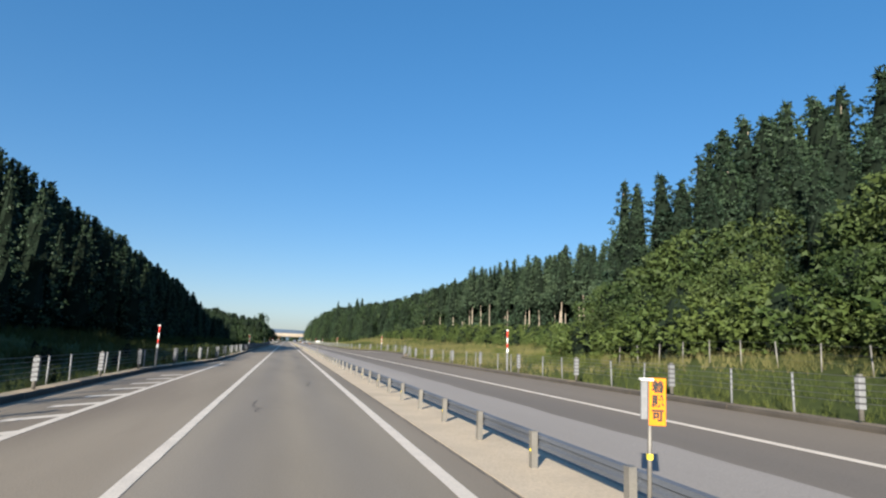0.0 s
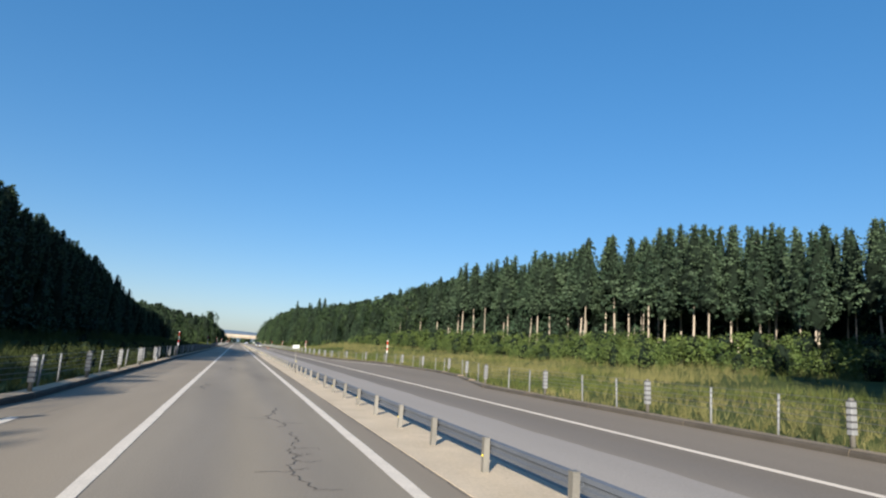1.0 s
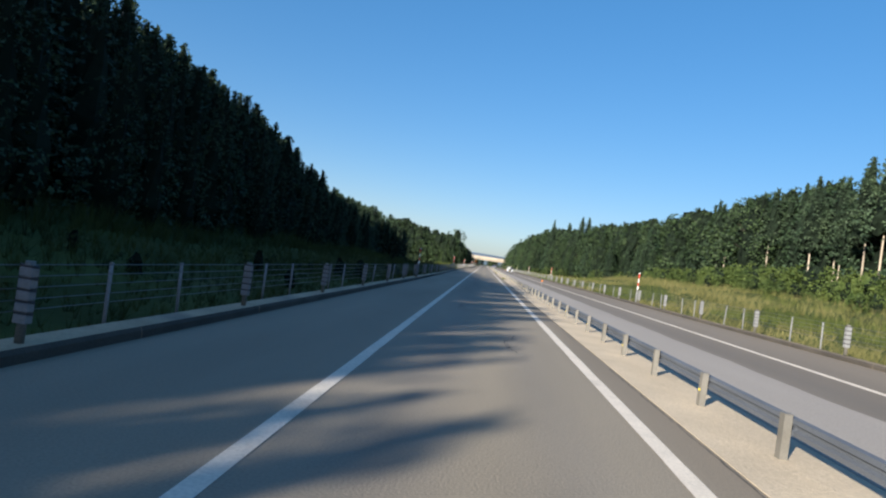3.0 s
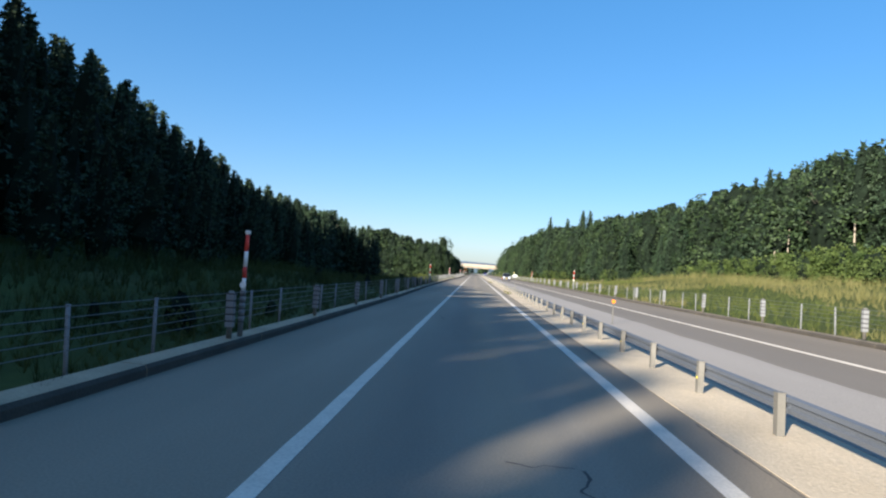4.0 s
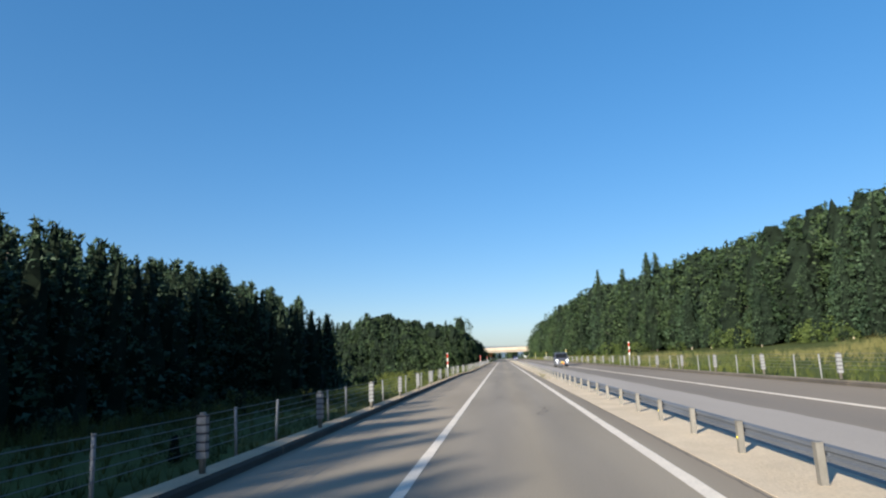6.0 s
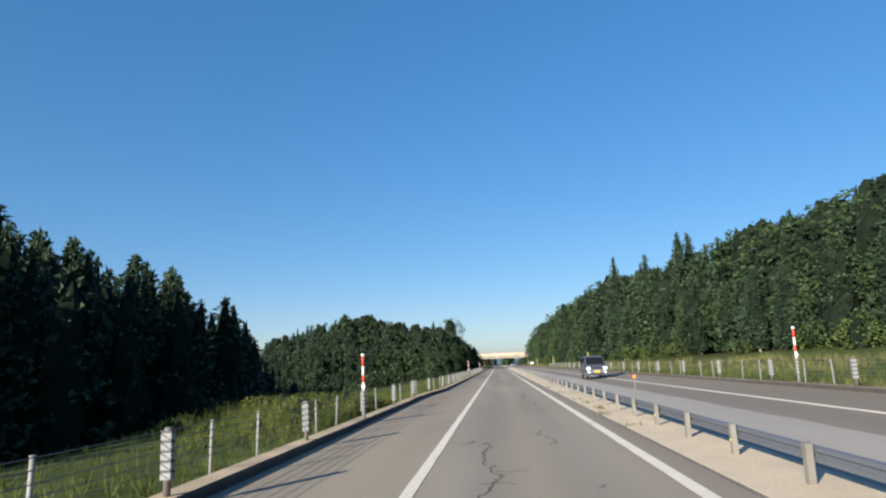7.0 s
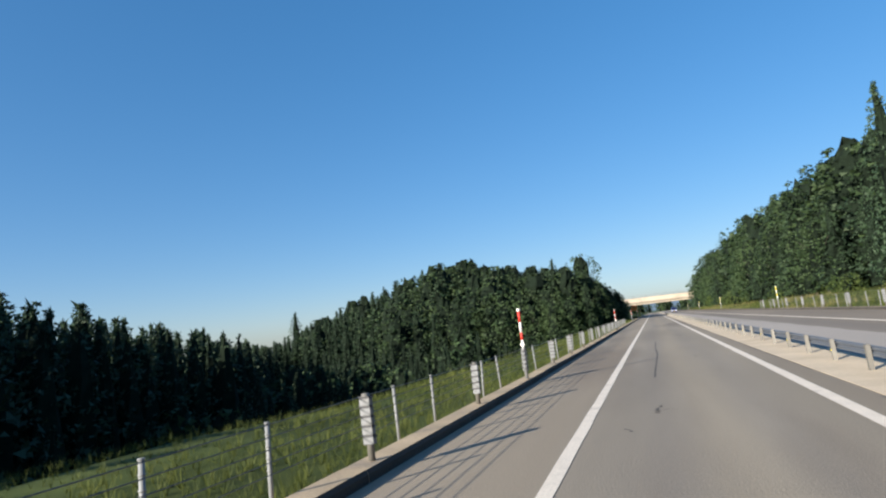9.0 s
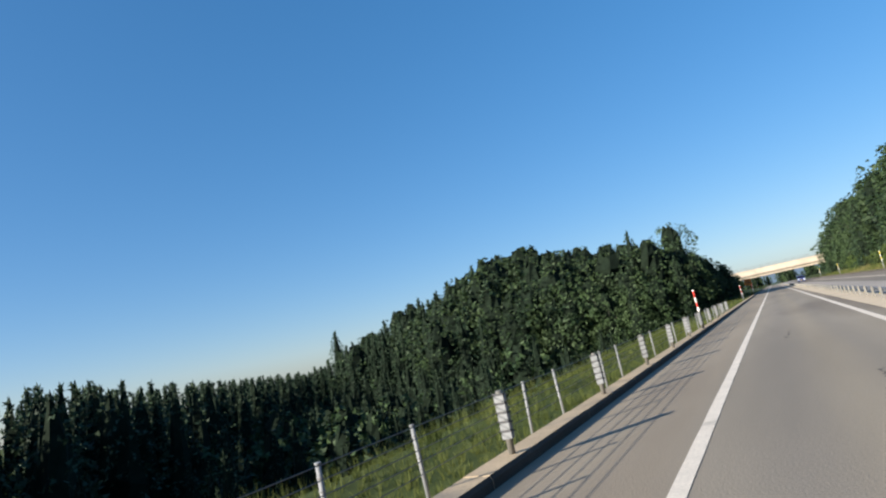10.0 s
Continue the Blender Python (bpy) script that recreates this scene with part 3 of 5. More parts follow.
# ---- cable fences ----
def cable_fence(name, edge, side, label, places):
    fence = empty(name, label, "fence")
    # ribbed casing on a pipe, with five cable notches
    bm = bmesh.new()
    tube(bm, (0, 0, 0), (0, 0, 0.8), 0.045, n=10)
    pipe = mesh_of(bm, "pipe", STEEL)
    bm = bmesh.new()
    for i in range(5):
        box(bm, -0.07, 0.07, -0.05, 0.05, 0.19 + i * 0.115, 0.19 + i * 0.115 + 0.088, 0.008)
    box(bm, -0.058, 0.058, -0.04, 0.04, 0.2, 0.745)
    casing = mesh_of(bm, "casing", WHITE_POST)
    bm = bmesh.new()
    for i in range(5):
        box(bm, -0.066, 0.066, -0.047, 0.047, 0.281 + i * 0.115, 0.302 + i * 0.115)
        tube(bm, (-0.1, 0, 0.298 + i * 0.115), (0.1, 0, 0.286 + i * 0.115), 0.012, n=6)
    clamp = mesh_of(bm, "clamp", DARK_BAND)
    bm = bmesh.new()
    tube(bm, (0, 0, -0.2), (0, 0, 0.74), 0.024, n=8)
    for i in range(5):
        tube(bm, (0, 0, 0.284 + i * 0.115), (0, 0, 0.3 + i * 0.115), 0.029, n=8)
    thin = mesh_of(bm, "thin_post", WHITE_POST)

    def foot(y):
        return Vector((edge(y) + side * 0.17, y, road_z(edge(y)) + 0.155))

    knots = []
    for k, (y, after) in enumerate(zip(places, places[1:])):
        f = foot(y)
        tilt = (rnd.uniform(-1.5, 1.5), rnd.uniform(-1.5, 1.5))
        p = part("post", pipe, None, fence, at=Matrix.Translation(f) @ pose(0, 0, 0, tilt[0], tilt[1], rnd.uniform(-4, 4)))
        c = part("casing", casing, None, p, "dull white ribbed casing" if k == 0 else "")
        part("clamp", clamp, None, p)
        knots.append(f)
        for i in (1, 2):
            q = foot(y + (after - y) * i / 3) + Vector((side * 0.33, 0, -0.02))
            part("thin_post", thin, None, fence, at=Matrix.Translation(q) @ pose(0, 0, 0, rnd.uniform(-2.5, 2.5), rnd.uniform(-2.5, 2.5), 0))
    for i in range(5):
        bm = bmesh.new()
        z = 0.292 + i * 0.115
        pts = [k + Vector((side * 0.1, 0, z + rnd.uniform(-0.006, 0.006))) for k in knots]
        prof = [(0.0055 * math.cos(a), 0.0055 * math.sin(a)) for a in (0, 1.257, 2.513, 3.77, 5.027)]
        rings = [[bm.verts.new((p.x + a, p.y, p.z + b)) for a, b in prof] for p in pts]
        for r, s in zip(rings, rings[1:]):
            for a in range(5):
                bm.faces.new((r[a], s[a], s[(a + 1) % 5], r[(a + 1) % 5]))
        part("cable", bm, CABLE, fence)
    return fence


cable_fence("cable_fence_left", kerb_left, -1, "cable guard fence with ribbed dull white posts on the kerb", [66.0 + 5.45 * k for k in range(-13, 1)] + [204.6 + 5.45 * k for k in range(-24, 6)] + [236.66 + 4.76 * k for k in range(22)])
cable_fence("cable_fence_right", kerb_right, 1, "cable guard fence with ribbed white posts beside the opposite carriageway", [205.0 + 5.45 * k for k in range(-38, 23)])


# ---- snow poles ----
def snow_pole(band, colour):
    p = empty("snow_pole", colour + " and white striped snow pole with a white cap", "snow pole", "snow poles along the kerbs")
    bm = bmesh.new()
    tube(bm, (0, 0, 0), (0, 0, 0.80), 0.045, n=12)
    for i in range(5):
        tube(bm, (0, 0, 0.27 + i * 0.115), (0, 0, 0.345 + i * 0.115), 0.052, n=12)
    part("base_post", bm, WHITE_POST, p, "dull white ribbed lower post", True)
    bm = bmesh.new()
    tube(bm, (0, 0, 0), (0, 0, 0.016), 0.053, n=12)
    cable_band = mesh_of(bm, "cable_band", DARK_BAND)
    for i in range(5):
        part("cable_band", cable_band, None, p, at=pose(0, 0, 0.25 + i * 0.115))
    bm = bmesh.new()
    tube(bm, (0, 0, 0.80), (0, 0, 1.02), 0.034, n=12)
    part("sleeve", bm, WHITE, p)
    bm = bmesh.new()
    tube(bm, (-0.0, -0.045, 0.90), (0, -0.03, 0.90), 0.055, n=14)
    part("reflector", bm, WHITE, p, "round white reflector")
    z = 1.02
    for name, mat, h in ((colour + "_band", band, 0.2), ("white_band", WHITE, 0.27), (colour + "_band", band, 0.29)):
        bm = bmesh.new()
        tube(bm, (0, 0, z), (0, 0, z + h), 0.034, n=12)
        part(name, bm, mat, p)
        z += h
    bm = bmesh.new()
    tube(bm, (0, 0, z), (0, 0, z + 0.03), 0.034, 0.055, n=12)
    tube(bm, (0, 0, z + 0.03), (0, 0, z + 0.075), 0.055, 0.045, n=12)
    part("cap", bm, WHITE, p)
    return p


red_pole, yellow_pole = snow_pole(RED, "red"), snow_pole(YELLOW, "yellow")


def stand(pole, edge, off, ys):
    """The first place takes the pole itself, the others a copy each."""
    for k, y in enumerate(ys):
        m = pose(edge(y) + off, y, road_z(edge(y)) + 0.155, rnd.uniform(-1.2, 1.2), rnd.uniform(-1, 1), 0)
        if k == 0 and pole.matrix_basis.translation.length == 0:
            pole.matrix_basis = m
        else:
            copy_thing(pole, m)


stand(red_pole, kerb_left, -0.12, (30.0, 79.0, 123.2, 169.8, 215.4, 269.8, 313.0, 360.0, 405.0, 450.0))
stand(red_pole, kerb_right, 0.18, (26.6, 79.6, 124.0, 174.4, 219.3))
stand(yellow_pole, kerb_right, 0.18, (268.0, 312.0, 358.0, 404.0, 450.0))


# ---- kilometre signs and the yellow sign on the median ----
def text_mesh(body, size, mat, depth=0.002):
    cu = bpy.data.curves.new("writing", "FONT")
    cu.body, cu.size, cu.extrude, cu.offset = body, size, depth, 0.005
    cu.align_x, cu.align_y = "CENTER", "CENTER"
    ob = new("writing", cu)
    me = bpy.data.meshes.new_from_object(ob.evaluated_get(bpy.context.evaluated_depsgraph_get()))
    bpy.data.objects.remove(ob)
    me.materials.clear()
    me.materials.append(mat)
    return me


def km_sign(y, body, lean):
    s = empty("kilometre_sign", "white kilometre sign with green figures on a thin steel post", "road sign", "kilometre signs", at=pose(3.1, y, 0.03, 0, lean, -8))
    bm = bmesh.new()
    tube(bm, (0, 0, -0.06), (0, 0, 1.42), 0.019, n=10)
    part("post", bm, STEEL, s)
    bm = bmesh.new()
    box(bm, -0.022, 0.022, -0.022, 0.022, 0.63, 0.655, 0.004)
    part("reflector", bm, YELLOW, s, "yellow reflective band")
    bm = bmesh.new()
    box(bm, -0.182, 0.182, -0.034, -0.022, 1.39, 1.58, 0.004)
    plate = part("sign_plate", bm, SIGN_WHITE, s)
    for ch, x in zip(body, (-0.106, -0.03, 0.026, 0.094)):
        part("figure", text_mesh(ch, 0.175, GREEN_INK), None, plate, "dark green figure", at=pose(x, -0.037, 1.485 if ch != "." else 1.43, 90, 0, 0))
    bm = bmesh.new()
    tube(bm, (0, 0, -0.05), (0, 0, 0.06), 0.03, 0.024, n=10)
    part("foot", bm, RUST, s, "rusty foot")


km_sign(66.0, "13.2", -4)
km_sign(163.0, "13.3", -5)
km_sign(263.0, "13.4", -3)


def yellow_sign():
    s = empty("yellow_sign", "narrow upright yellow sign with dark characters on a steel post", "road sign", at=pose(3.0, 5.05, 0.03, 0, 1, -12))
    bm = bmesh.new()
    tube(bm, (0, 0, -0.06), (0, 0, 1.30), 0.02, n=10)
    part("post", bm, STEEL, s)
    bm = bmesh.new()
    box(bm, -0.022, 0.022, -0.022, 0.022, 0.6, 0.65)
    part("reflector", bm, YELLOW, s, "yellow reflective band")
    bm = bmesh.new()
    box(bm, -0.02, 0.135, -0.035, -0.025, 0.90, 1.32, 0.003)
    board = part("sign_board", bm, ORANGE_YELLOW, s, "yellow board")
    for ch, zc in zip("着脱可", (1.235, 1.11, 0.985)):
        part("character", text_mesh(ch, 0.108, INK), None, board, "dark brush-like character", at=pose(0.058, -0.037, zc, 90, 0, 0))
    bm = bmesh.new()
    box(bm, -0.09, -0.03, -0.03, 0.0, 0.95, 1.29, 0.004)
    part("side_panel", bm, WHITE_POST, s, "dull white side panel")
    bm = bmesh.new()
    box(bm, -0.1, 0.02, -0.05, 0.02, 1.29, 1.315, 0.006)
    part("top_cap", bm, WHITE, s)


ORANGE_YELLOW = material("amber_sign_sheet", (0.8, 0.24, 0.004), 0.5, scale=6, vary=0.05, fine=50)
yellow_sign()


# old wire fence up the right bank
def wire_fence():
    f = empty("wire_fence", "old wire fence with thin weathered posts on the grassy bank", "fence")
    bm = bmesh.new()
    tube(bm, (0, 0, -0.3), (0, 0, 0.84), 0.026, 0.024, n=8)
    tube(bm, (0, 0, 0.84), (0, 0, 0.86), 0.024, 0.012, n=8)
    post = mesh_of(bm, "post", STEEL)
    feet = []
    for k in range(12):
        y = 8.2 + 1.72 * k
        x = 15.0 + 0.05 * k
        feet.append(Vector((x, y, ground_z(x, y))))
        part("post", post, None, f, at=Matrix.Translation(feet[-1]) @ pose(0, 0, 0, jit(3), jit(3), jit(20)))
    for h in (0.3, 0.55, 0.8):
        bm = bmesh.new()
        for a, b in zip(feet, feet[1:]):
            mid = (a + b) / 2 + Vector((0, 0, h - 0.02))
            tube(bm, a + Vector((-0.03, 0, h)), mid + Vector((-0.03, 0, 0)), 0.003, n=4, caps=False)
            tube(bm, mid + Vector((-0.03, 0, 0)), b + Vector((-0.03, 0, h)), 0.003, n=4, caps=False)
        part("wire", bm, CABLE, f)


wire_fence()


# a leaning stay beside one fence post
def stay():
    s = empty("fence_stay", "leaning white stay bracing the end post of the cable fence", "post", at=pose(kerb_left(66.8) - 0.05, 65.7, 0.15))
    bm = bmesh.new()
    tube(bm, (0, 0, 0), (-0.1, 1.0, 0.74), 0.05, n=12)
    part("pipe", bm, WHITE_POST, s, smooth=False)
    bm = bmesh.new()
    for f in (0.3, 0.5, 0.7, 0.88):
        tube(bm, (-0.1 * f, f, 0.74 * f), (-0.1 * (f + 0.03), f + 0.03, 0.74 * (f + 0.03)), 0.055, n=12)
    part("band", bm, DARK_BAND, s)


stay()


# ---- bridge ----
def bridge():
    b = empty("overbridge", "pale concrete road bridge crossing over the motorway", "bridge", at=pose(0, 486, 0))
    bm = bmesh.new()
    box(bm, -46, 60, -3.84, 3.84, 5.0, 5.35)
    box(bm, -46, 60, -4.25, -3.85, 4.9, 6.35, 0.04)
    box(bm, -46, 60, 3.85, 4.25, 4.9, 6.35, 0.04)
    part("deck", bm, CONCRETE, b)
    # slab edge in darker concrete, drawing the shadow line below the parapet
    bm = bmesh.new()
    box(bm, -46, 60, -4.36, -4.26, 4.70, 5.00, 0.02)
    part("slab_edge", bm, CONCRETE_DARK, b)
    for x in range(-44, 60, 8):
        bm = bmesh.new()
        box(bm, x - 0.02, x + 0.02, -4.262, -4.2, 5.08, 6.33)
        part("joint", bm, CRACK, b)
    bm = bmesh.new()
    box(bm, -46, 60, -4.3, -3.8, 6.35, 6.48, 0.03)
    part("coping", bm, CONCRETE_DARK, b)
    for y in (-3.4, -1.1, 1.1, 3.4):
        bm = bmesh.new()
        box(bm, -46, 60, y - 0.3, y + 0.3, 4.05, 4.9)
        part("girder", bm, CONCRETE, b)
    for x in (-11.5, 16.5):
        bm = bmesh.new()
        for y in (-2.6, 2.6):
            box(bm, x - 0.5, x + 0.5, y - 0.5, y + 0.5, -1, 4.05, 0.08)
        box(bm, x - 0.6, x + 0.6, -4.0, 4.0, 3.4, 4.05, 0.05)
        part("pier", bm, CONCRETE, b)
    bm = bmesh.new()
    for x in range(-46, 61, 4):
        tube(bm, (x, -4.0, 6.48), (x, -4.0, 7.2), 0.03, n=6)
    for z in (6.8, 7.2):
        tube(bm, (-46, -4.0, z), (60, -4.0, z), 0.03, n=6)
    part("railing", bm, STEEL, b)


bridge()


# ---- vehicles ----
def small_van(name, label, paint, at):
    """A boxy small van facing -Y: body shell with windows let in, wheels, lamps, mirrors, plate."""
    v = empty(name, label, "car", at=at)
    W, L = 0.735, 3.4

    def shell(profile, w0, w1, mat, nm):
        """Side outline (y, z) swept across the width, drawn in above the belt line."""
        bm = bmesh.new()
        wid = [w0 if z < 1.0 else w0 + (w1 - w0) * (z - 1.0) / 0.75 for y, z in profile]
        lf = [bm.verts.new((-w, y, z)) for (y, z), w in zip(profile, wid)]
        rt = [bm.verts.new((w, y, z)) for (y, z), w in zip(profile, wid)]
        n = len(profile)
        bm.faces.new(lf)
        bm.faces.new(list(reversed(rt)))
        for i in range(n):
            j = (i + 1) % n
            bm.faces.new((lf[i], rt[i], rt[j], lf[j]))
        bmesh.ops.recalc_face_normals(bm, faces=bm.faces)
        bmesh.ops.bevel(bm, geom=[e for e in bm.edges if abs(e.verts[0].co.x + e.verts[1].co.x) > 0.1], offset=0.045, segments=2, affect="EDGES")
        return part(nm, bm, mat, v)

    shell([(0.03, 0.26), (0.0, 0.50), (0.03, 0.76), (0.16, 0.88), (0.62, 1.0), (1.16, 1.57), (1.42, 1.64), (3.15, 1.62), (3.33, 1.5), (3.4, 0.95), (3.4, 0.3)], W, W - 0.09, paint, "body")
    bm = bmesh.new()
    bm.faces.new([bm.verts.new(c) for c in ((-0.65, 0.64, 1.03), (0.65, 0.64, 1.03), (0.60, 1.125, 1.545), (-0.60, 1.125, 1.545))])
    bmesh.ops.solidify(bm, geom=bm.faces[:], thickness=0.02)
    part("windscreen", bm, GLASS, v)
    for s in (-1, 1):
        for y0, y1, y2, y3 in ((0.86, 1.55, 1.55, 1.30), (1.62, 2.45, 2.45, 1.62), (2.52, 3.22, 3.12, 2.52)):
            bm = bmesh.new()
            bm.faces.new([bm.verts.new((s * (W + 0.004 - (z - 1.0) * 0.12), y, z)) for y, z in ((y0, 1.05), (y1, 1.05), (y2, 1.52), (y3, 1.52))])
            bmesh.ops.solidify(bm, geom=bm.faces[:], thickness=0.015)
            part("side_window", bm, GLASS, v)
        for y in (1.585, 2.485):
            bm = bmesh.new()
            box(bm, s * 0.725, s * 0.7375, y - 0.006, y + 0.006, 0.36, 1.02)
            part("door_gap", bm, TYRE, v)
            bm = bmesh.new()
            box(bm, s * 0.73, s * 0.757, y - 0.2, y - 0.05, 0.90, 0.925, 0.008)
            part("door_handle", bm, paint, v)
        for y in (0.62, 2.85):
            bm = bmesh.new()
            tube(bm, (s * 0.58, y, 0.28), (s * 0.748, y, 0.28), 0.28, n=24)
            wheel = part("wheel", bm, TYRE, v)
            bm = bmesh.new()
            tube(bm, (s * 0.70, y, 0.31), (s * 0.738, y, 0.31), 0.325, n=28)
            part("wheel_arch", bm, INK, v)
            bm = bmesh.new()
            tube(bm, (s * 0.70, y, 0.28), (s * 0.756, y, 0.28), 0.19, n=18)
            part("rim", bm, RIM, wheel)
        bm = bmesh.new()
        box(bm, s * 0.46, s * 0.71, -0.014, 0.16, 0.68, 0.85, 0.035)
        part("headlamp", bm, LAMP_ON, v, "lit white headlamp")
        bm = bmesh.new()
        box(bm, s * 0.5, s * 0.64, -0.062, 0.03, 0.46, 0.54, 0.015)
        part("fog_lamp", bm, LAMP_ON, v)
        bm = bmesh.new()
        box(bm, s * 0.72, s * 0.88, 0.80, 0.92, 1.04, 1.19, 0.03)
        part("mirror", bm, paint, v)
    bm = bmesh.new()
    box(bm, -0.43, 0.43, -0.016, 0.05, 0.70, 0.83, 0.015)
    grille = part("grille", bm, TYRE, v, "dark grille band")
    bm = bmesh.new()
    box(bm, -0.40, 0.40, -0.024, -0.014, 0.755, 0.775)
    tube(bm, (0, -0.03, 0.77), (0, -0.012, 0.77), 0.05, n=14)
    part("chrome_bar", bm, CHROME, grille)
    bm = bmesh.new()
    box(bm, -0.72, 0.72, -0.05, 0.1, 0.44, 0.64, 0.04)
    part("bumper", bm, VAN_PALE, v, "paler grey front bumper")
    bm = bmesh.new()
    box(bm, -0.58, 0.58, 1.45, 3.1, 1.628, 1.662, 0.012)
    part("roof_panel", bm, VAN_ROOF, v, "darker roof")
    bm = bmesh.new()
    box(bm, -0.5, 0.5, -0.01, 0.05, 0.30, 0.40, 0.015)
    part("air_intake", bm, TYRE, v)
    bm = bmesh.new()
    box(bm, -0.165, 0.165, -0.066, -0.05, 0.45, 0.61, 0.004)
    plate = part("number_plate", bm, PLATE, v, "yellow number plate")
    bm = bmesh.new()
    box(bm, -0.12, 0.12, -0.07, -0.0665, 0.48, 0.54)
    box(bm, -0.08, 0.08, -0.07, -0.0665, 0.565, 0.59)
    part("plate_bars", bm, INK, plate)
    for s in (-1, 1):
        bm = bmesh.new()
        box(bm, s * 0.1, s * 0.6, 0.60, 0.63, 1.035, 1.05)
        part("wiper", bm, TYRE, v)
    return v


VAN_PALE = material("pale_bumper_paint", (0.15, 0.165, 0.21), 0.35, 0.2, fine=60)
VAN_ROOF = material("dark_roof_paint", (0.06, 0.07, 0.1), 0.3, 0.3, fine=60)
small_van("van", "grey boxy small van with bright headlamps and a yellow number plate", VAN_PAINT, pose(6.5, 242.5, road_z(6.5)))
small_van("car", "small dark blue car far down the opposite carriageway", CAR_BLUE, pose(5.6, 452, road_z(5.6)))


# far works sign by the left kerb
def works_sign():
    s = empty("warning_sign", "orange warning board on a stand at the kerb before the bridge", "road sign", at=pose(-5.2, 432, 0.1))
    bm = bmesh.new()
    box(bm, -0.7, 0.7, -0.03, 0.03, 2.0, 3.4, 0.02)
    part("board", bm, ORANGE, s)
    bm = bmesh.new()
    box(bm, -0.5, 0.5, -0.04, -0.031, 2.5, 2.7)
    box(bm, -0.35, 0.35, -0.04, -0.031, 2.9, 3.05)
    part("bars", bm, INK, s)
    for x in (-0.5, 0.5):
        bm = bmesh.new()
        tube(bm, (x, 0.05, -0.3), (x, 0.05, 3.3), 0.04, n=8)
        part("post", bm, STEEL, s)


works_sign()


# ---- trees ----
def tufts(base, way, length, width, blades, spread, gen, leaf=False):
    """Sprays of narrow blades (or diamond leaves): base points and directions -> places and triangles."""
    n = len(base)
    b = np.repeat(base, blades, 0)
    d = np.repeat(way, blades, 0) + gen.normal(0, spread, (n * blades, 3))
    d /= np.linalg.norm(d, axis=1)[:, None]
    ln = np.repeat(length, blades) * gen.uniform(0.6, 1.1, n * blades)
    side = np.cross(d, gen.normal(0, 1, (n * blades, 3)))
    side /= np.linalg.norm(side, axis=1)[:, None] + 1e-9
    w = np.repeat(width, blades) * gen.uniform(0.7, 1.2, n * blades)
    if not leaf:
        co = np.stack([b - side * (w * 0.5)[:, None], b + side * (w * 0.5)[:, None], b + d * ln[:, None]], 1).reshape(-1, 3)
        return co, np.arange(n * blades * 3).reshape(-1, 3)
    p0 = b - side * (w * 0.35)[:, None]
    p1 = b + d * (ln * 0.55)[:, None] + side * (w * 0.5)[:, None]
    p2 = b + d * ln[:, None]
    p3 = b + d * (ln * 0.5)[:, None] - side * (w * 0.5)[:, None]
    co = np.stack([p0, p1, p2, p3], 1).reshape(-1, 3)
    q = np.arange(n * blades)[:, None] * 4
    return co, np.concatenate([q + [[0, 1, 2]], q + [[0, 2, 3]]])


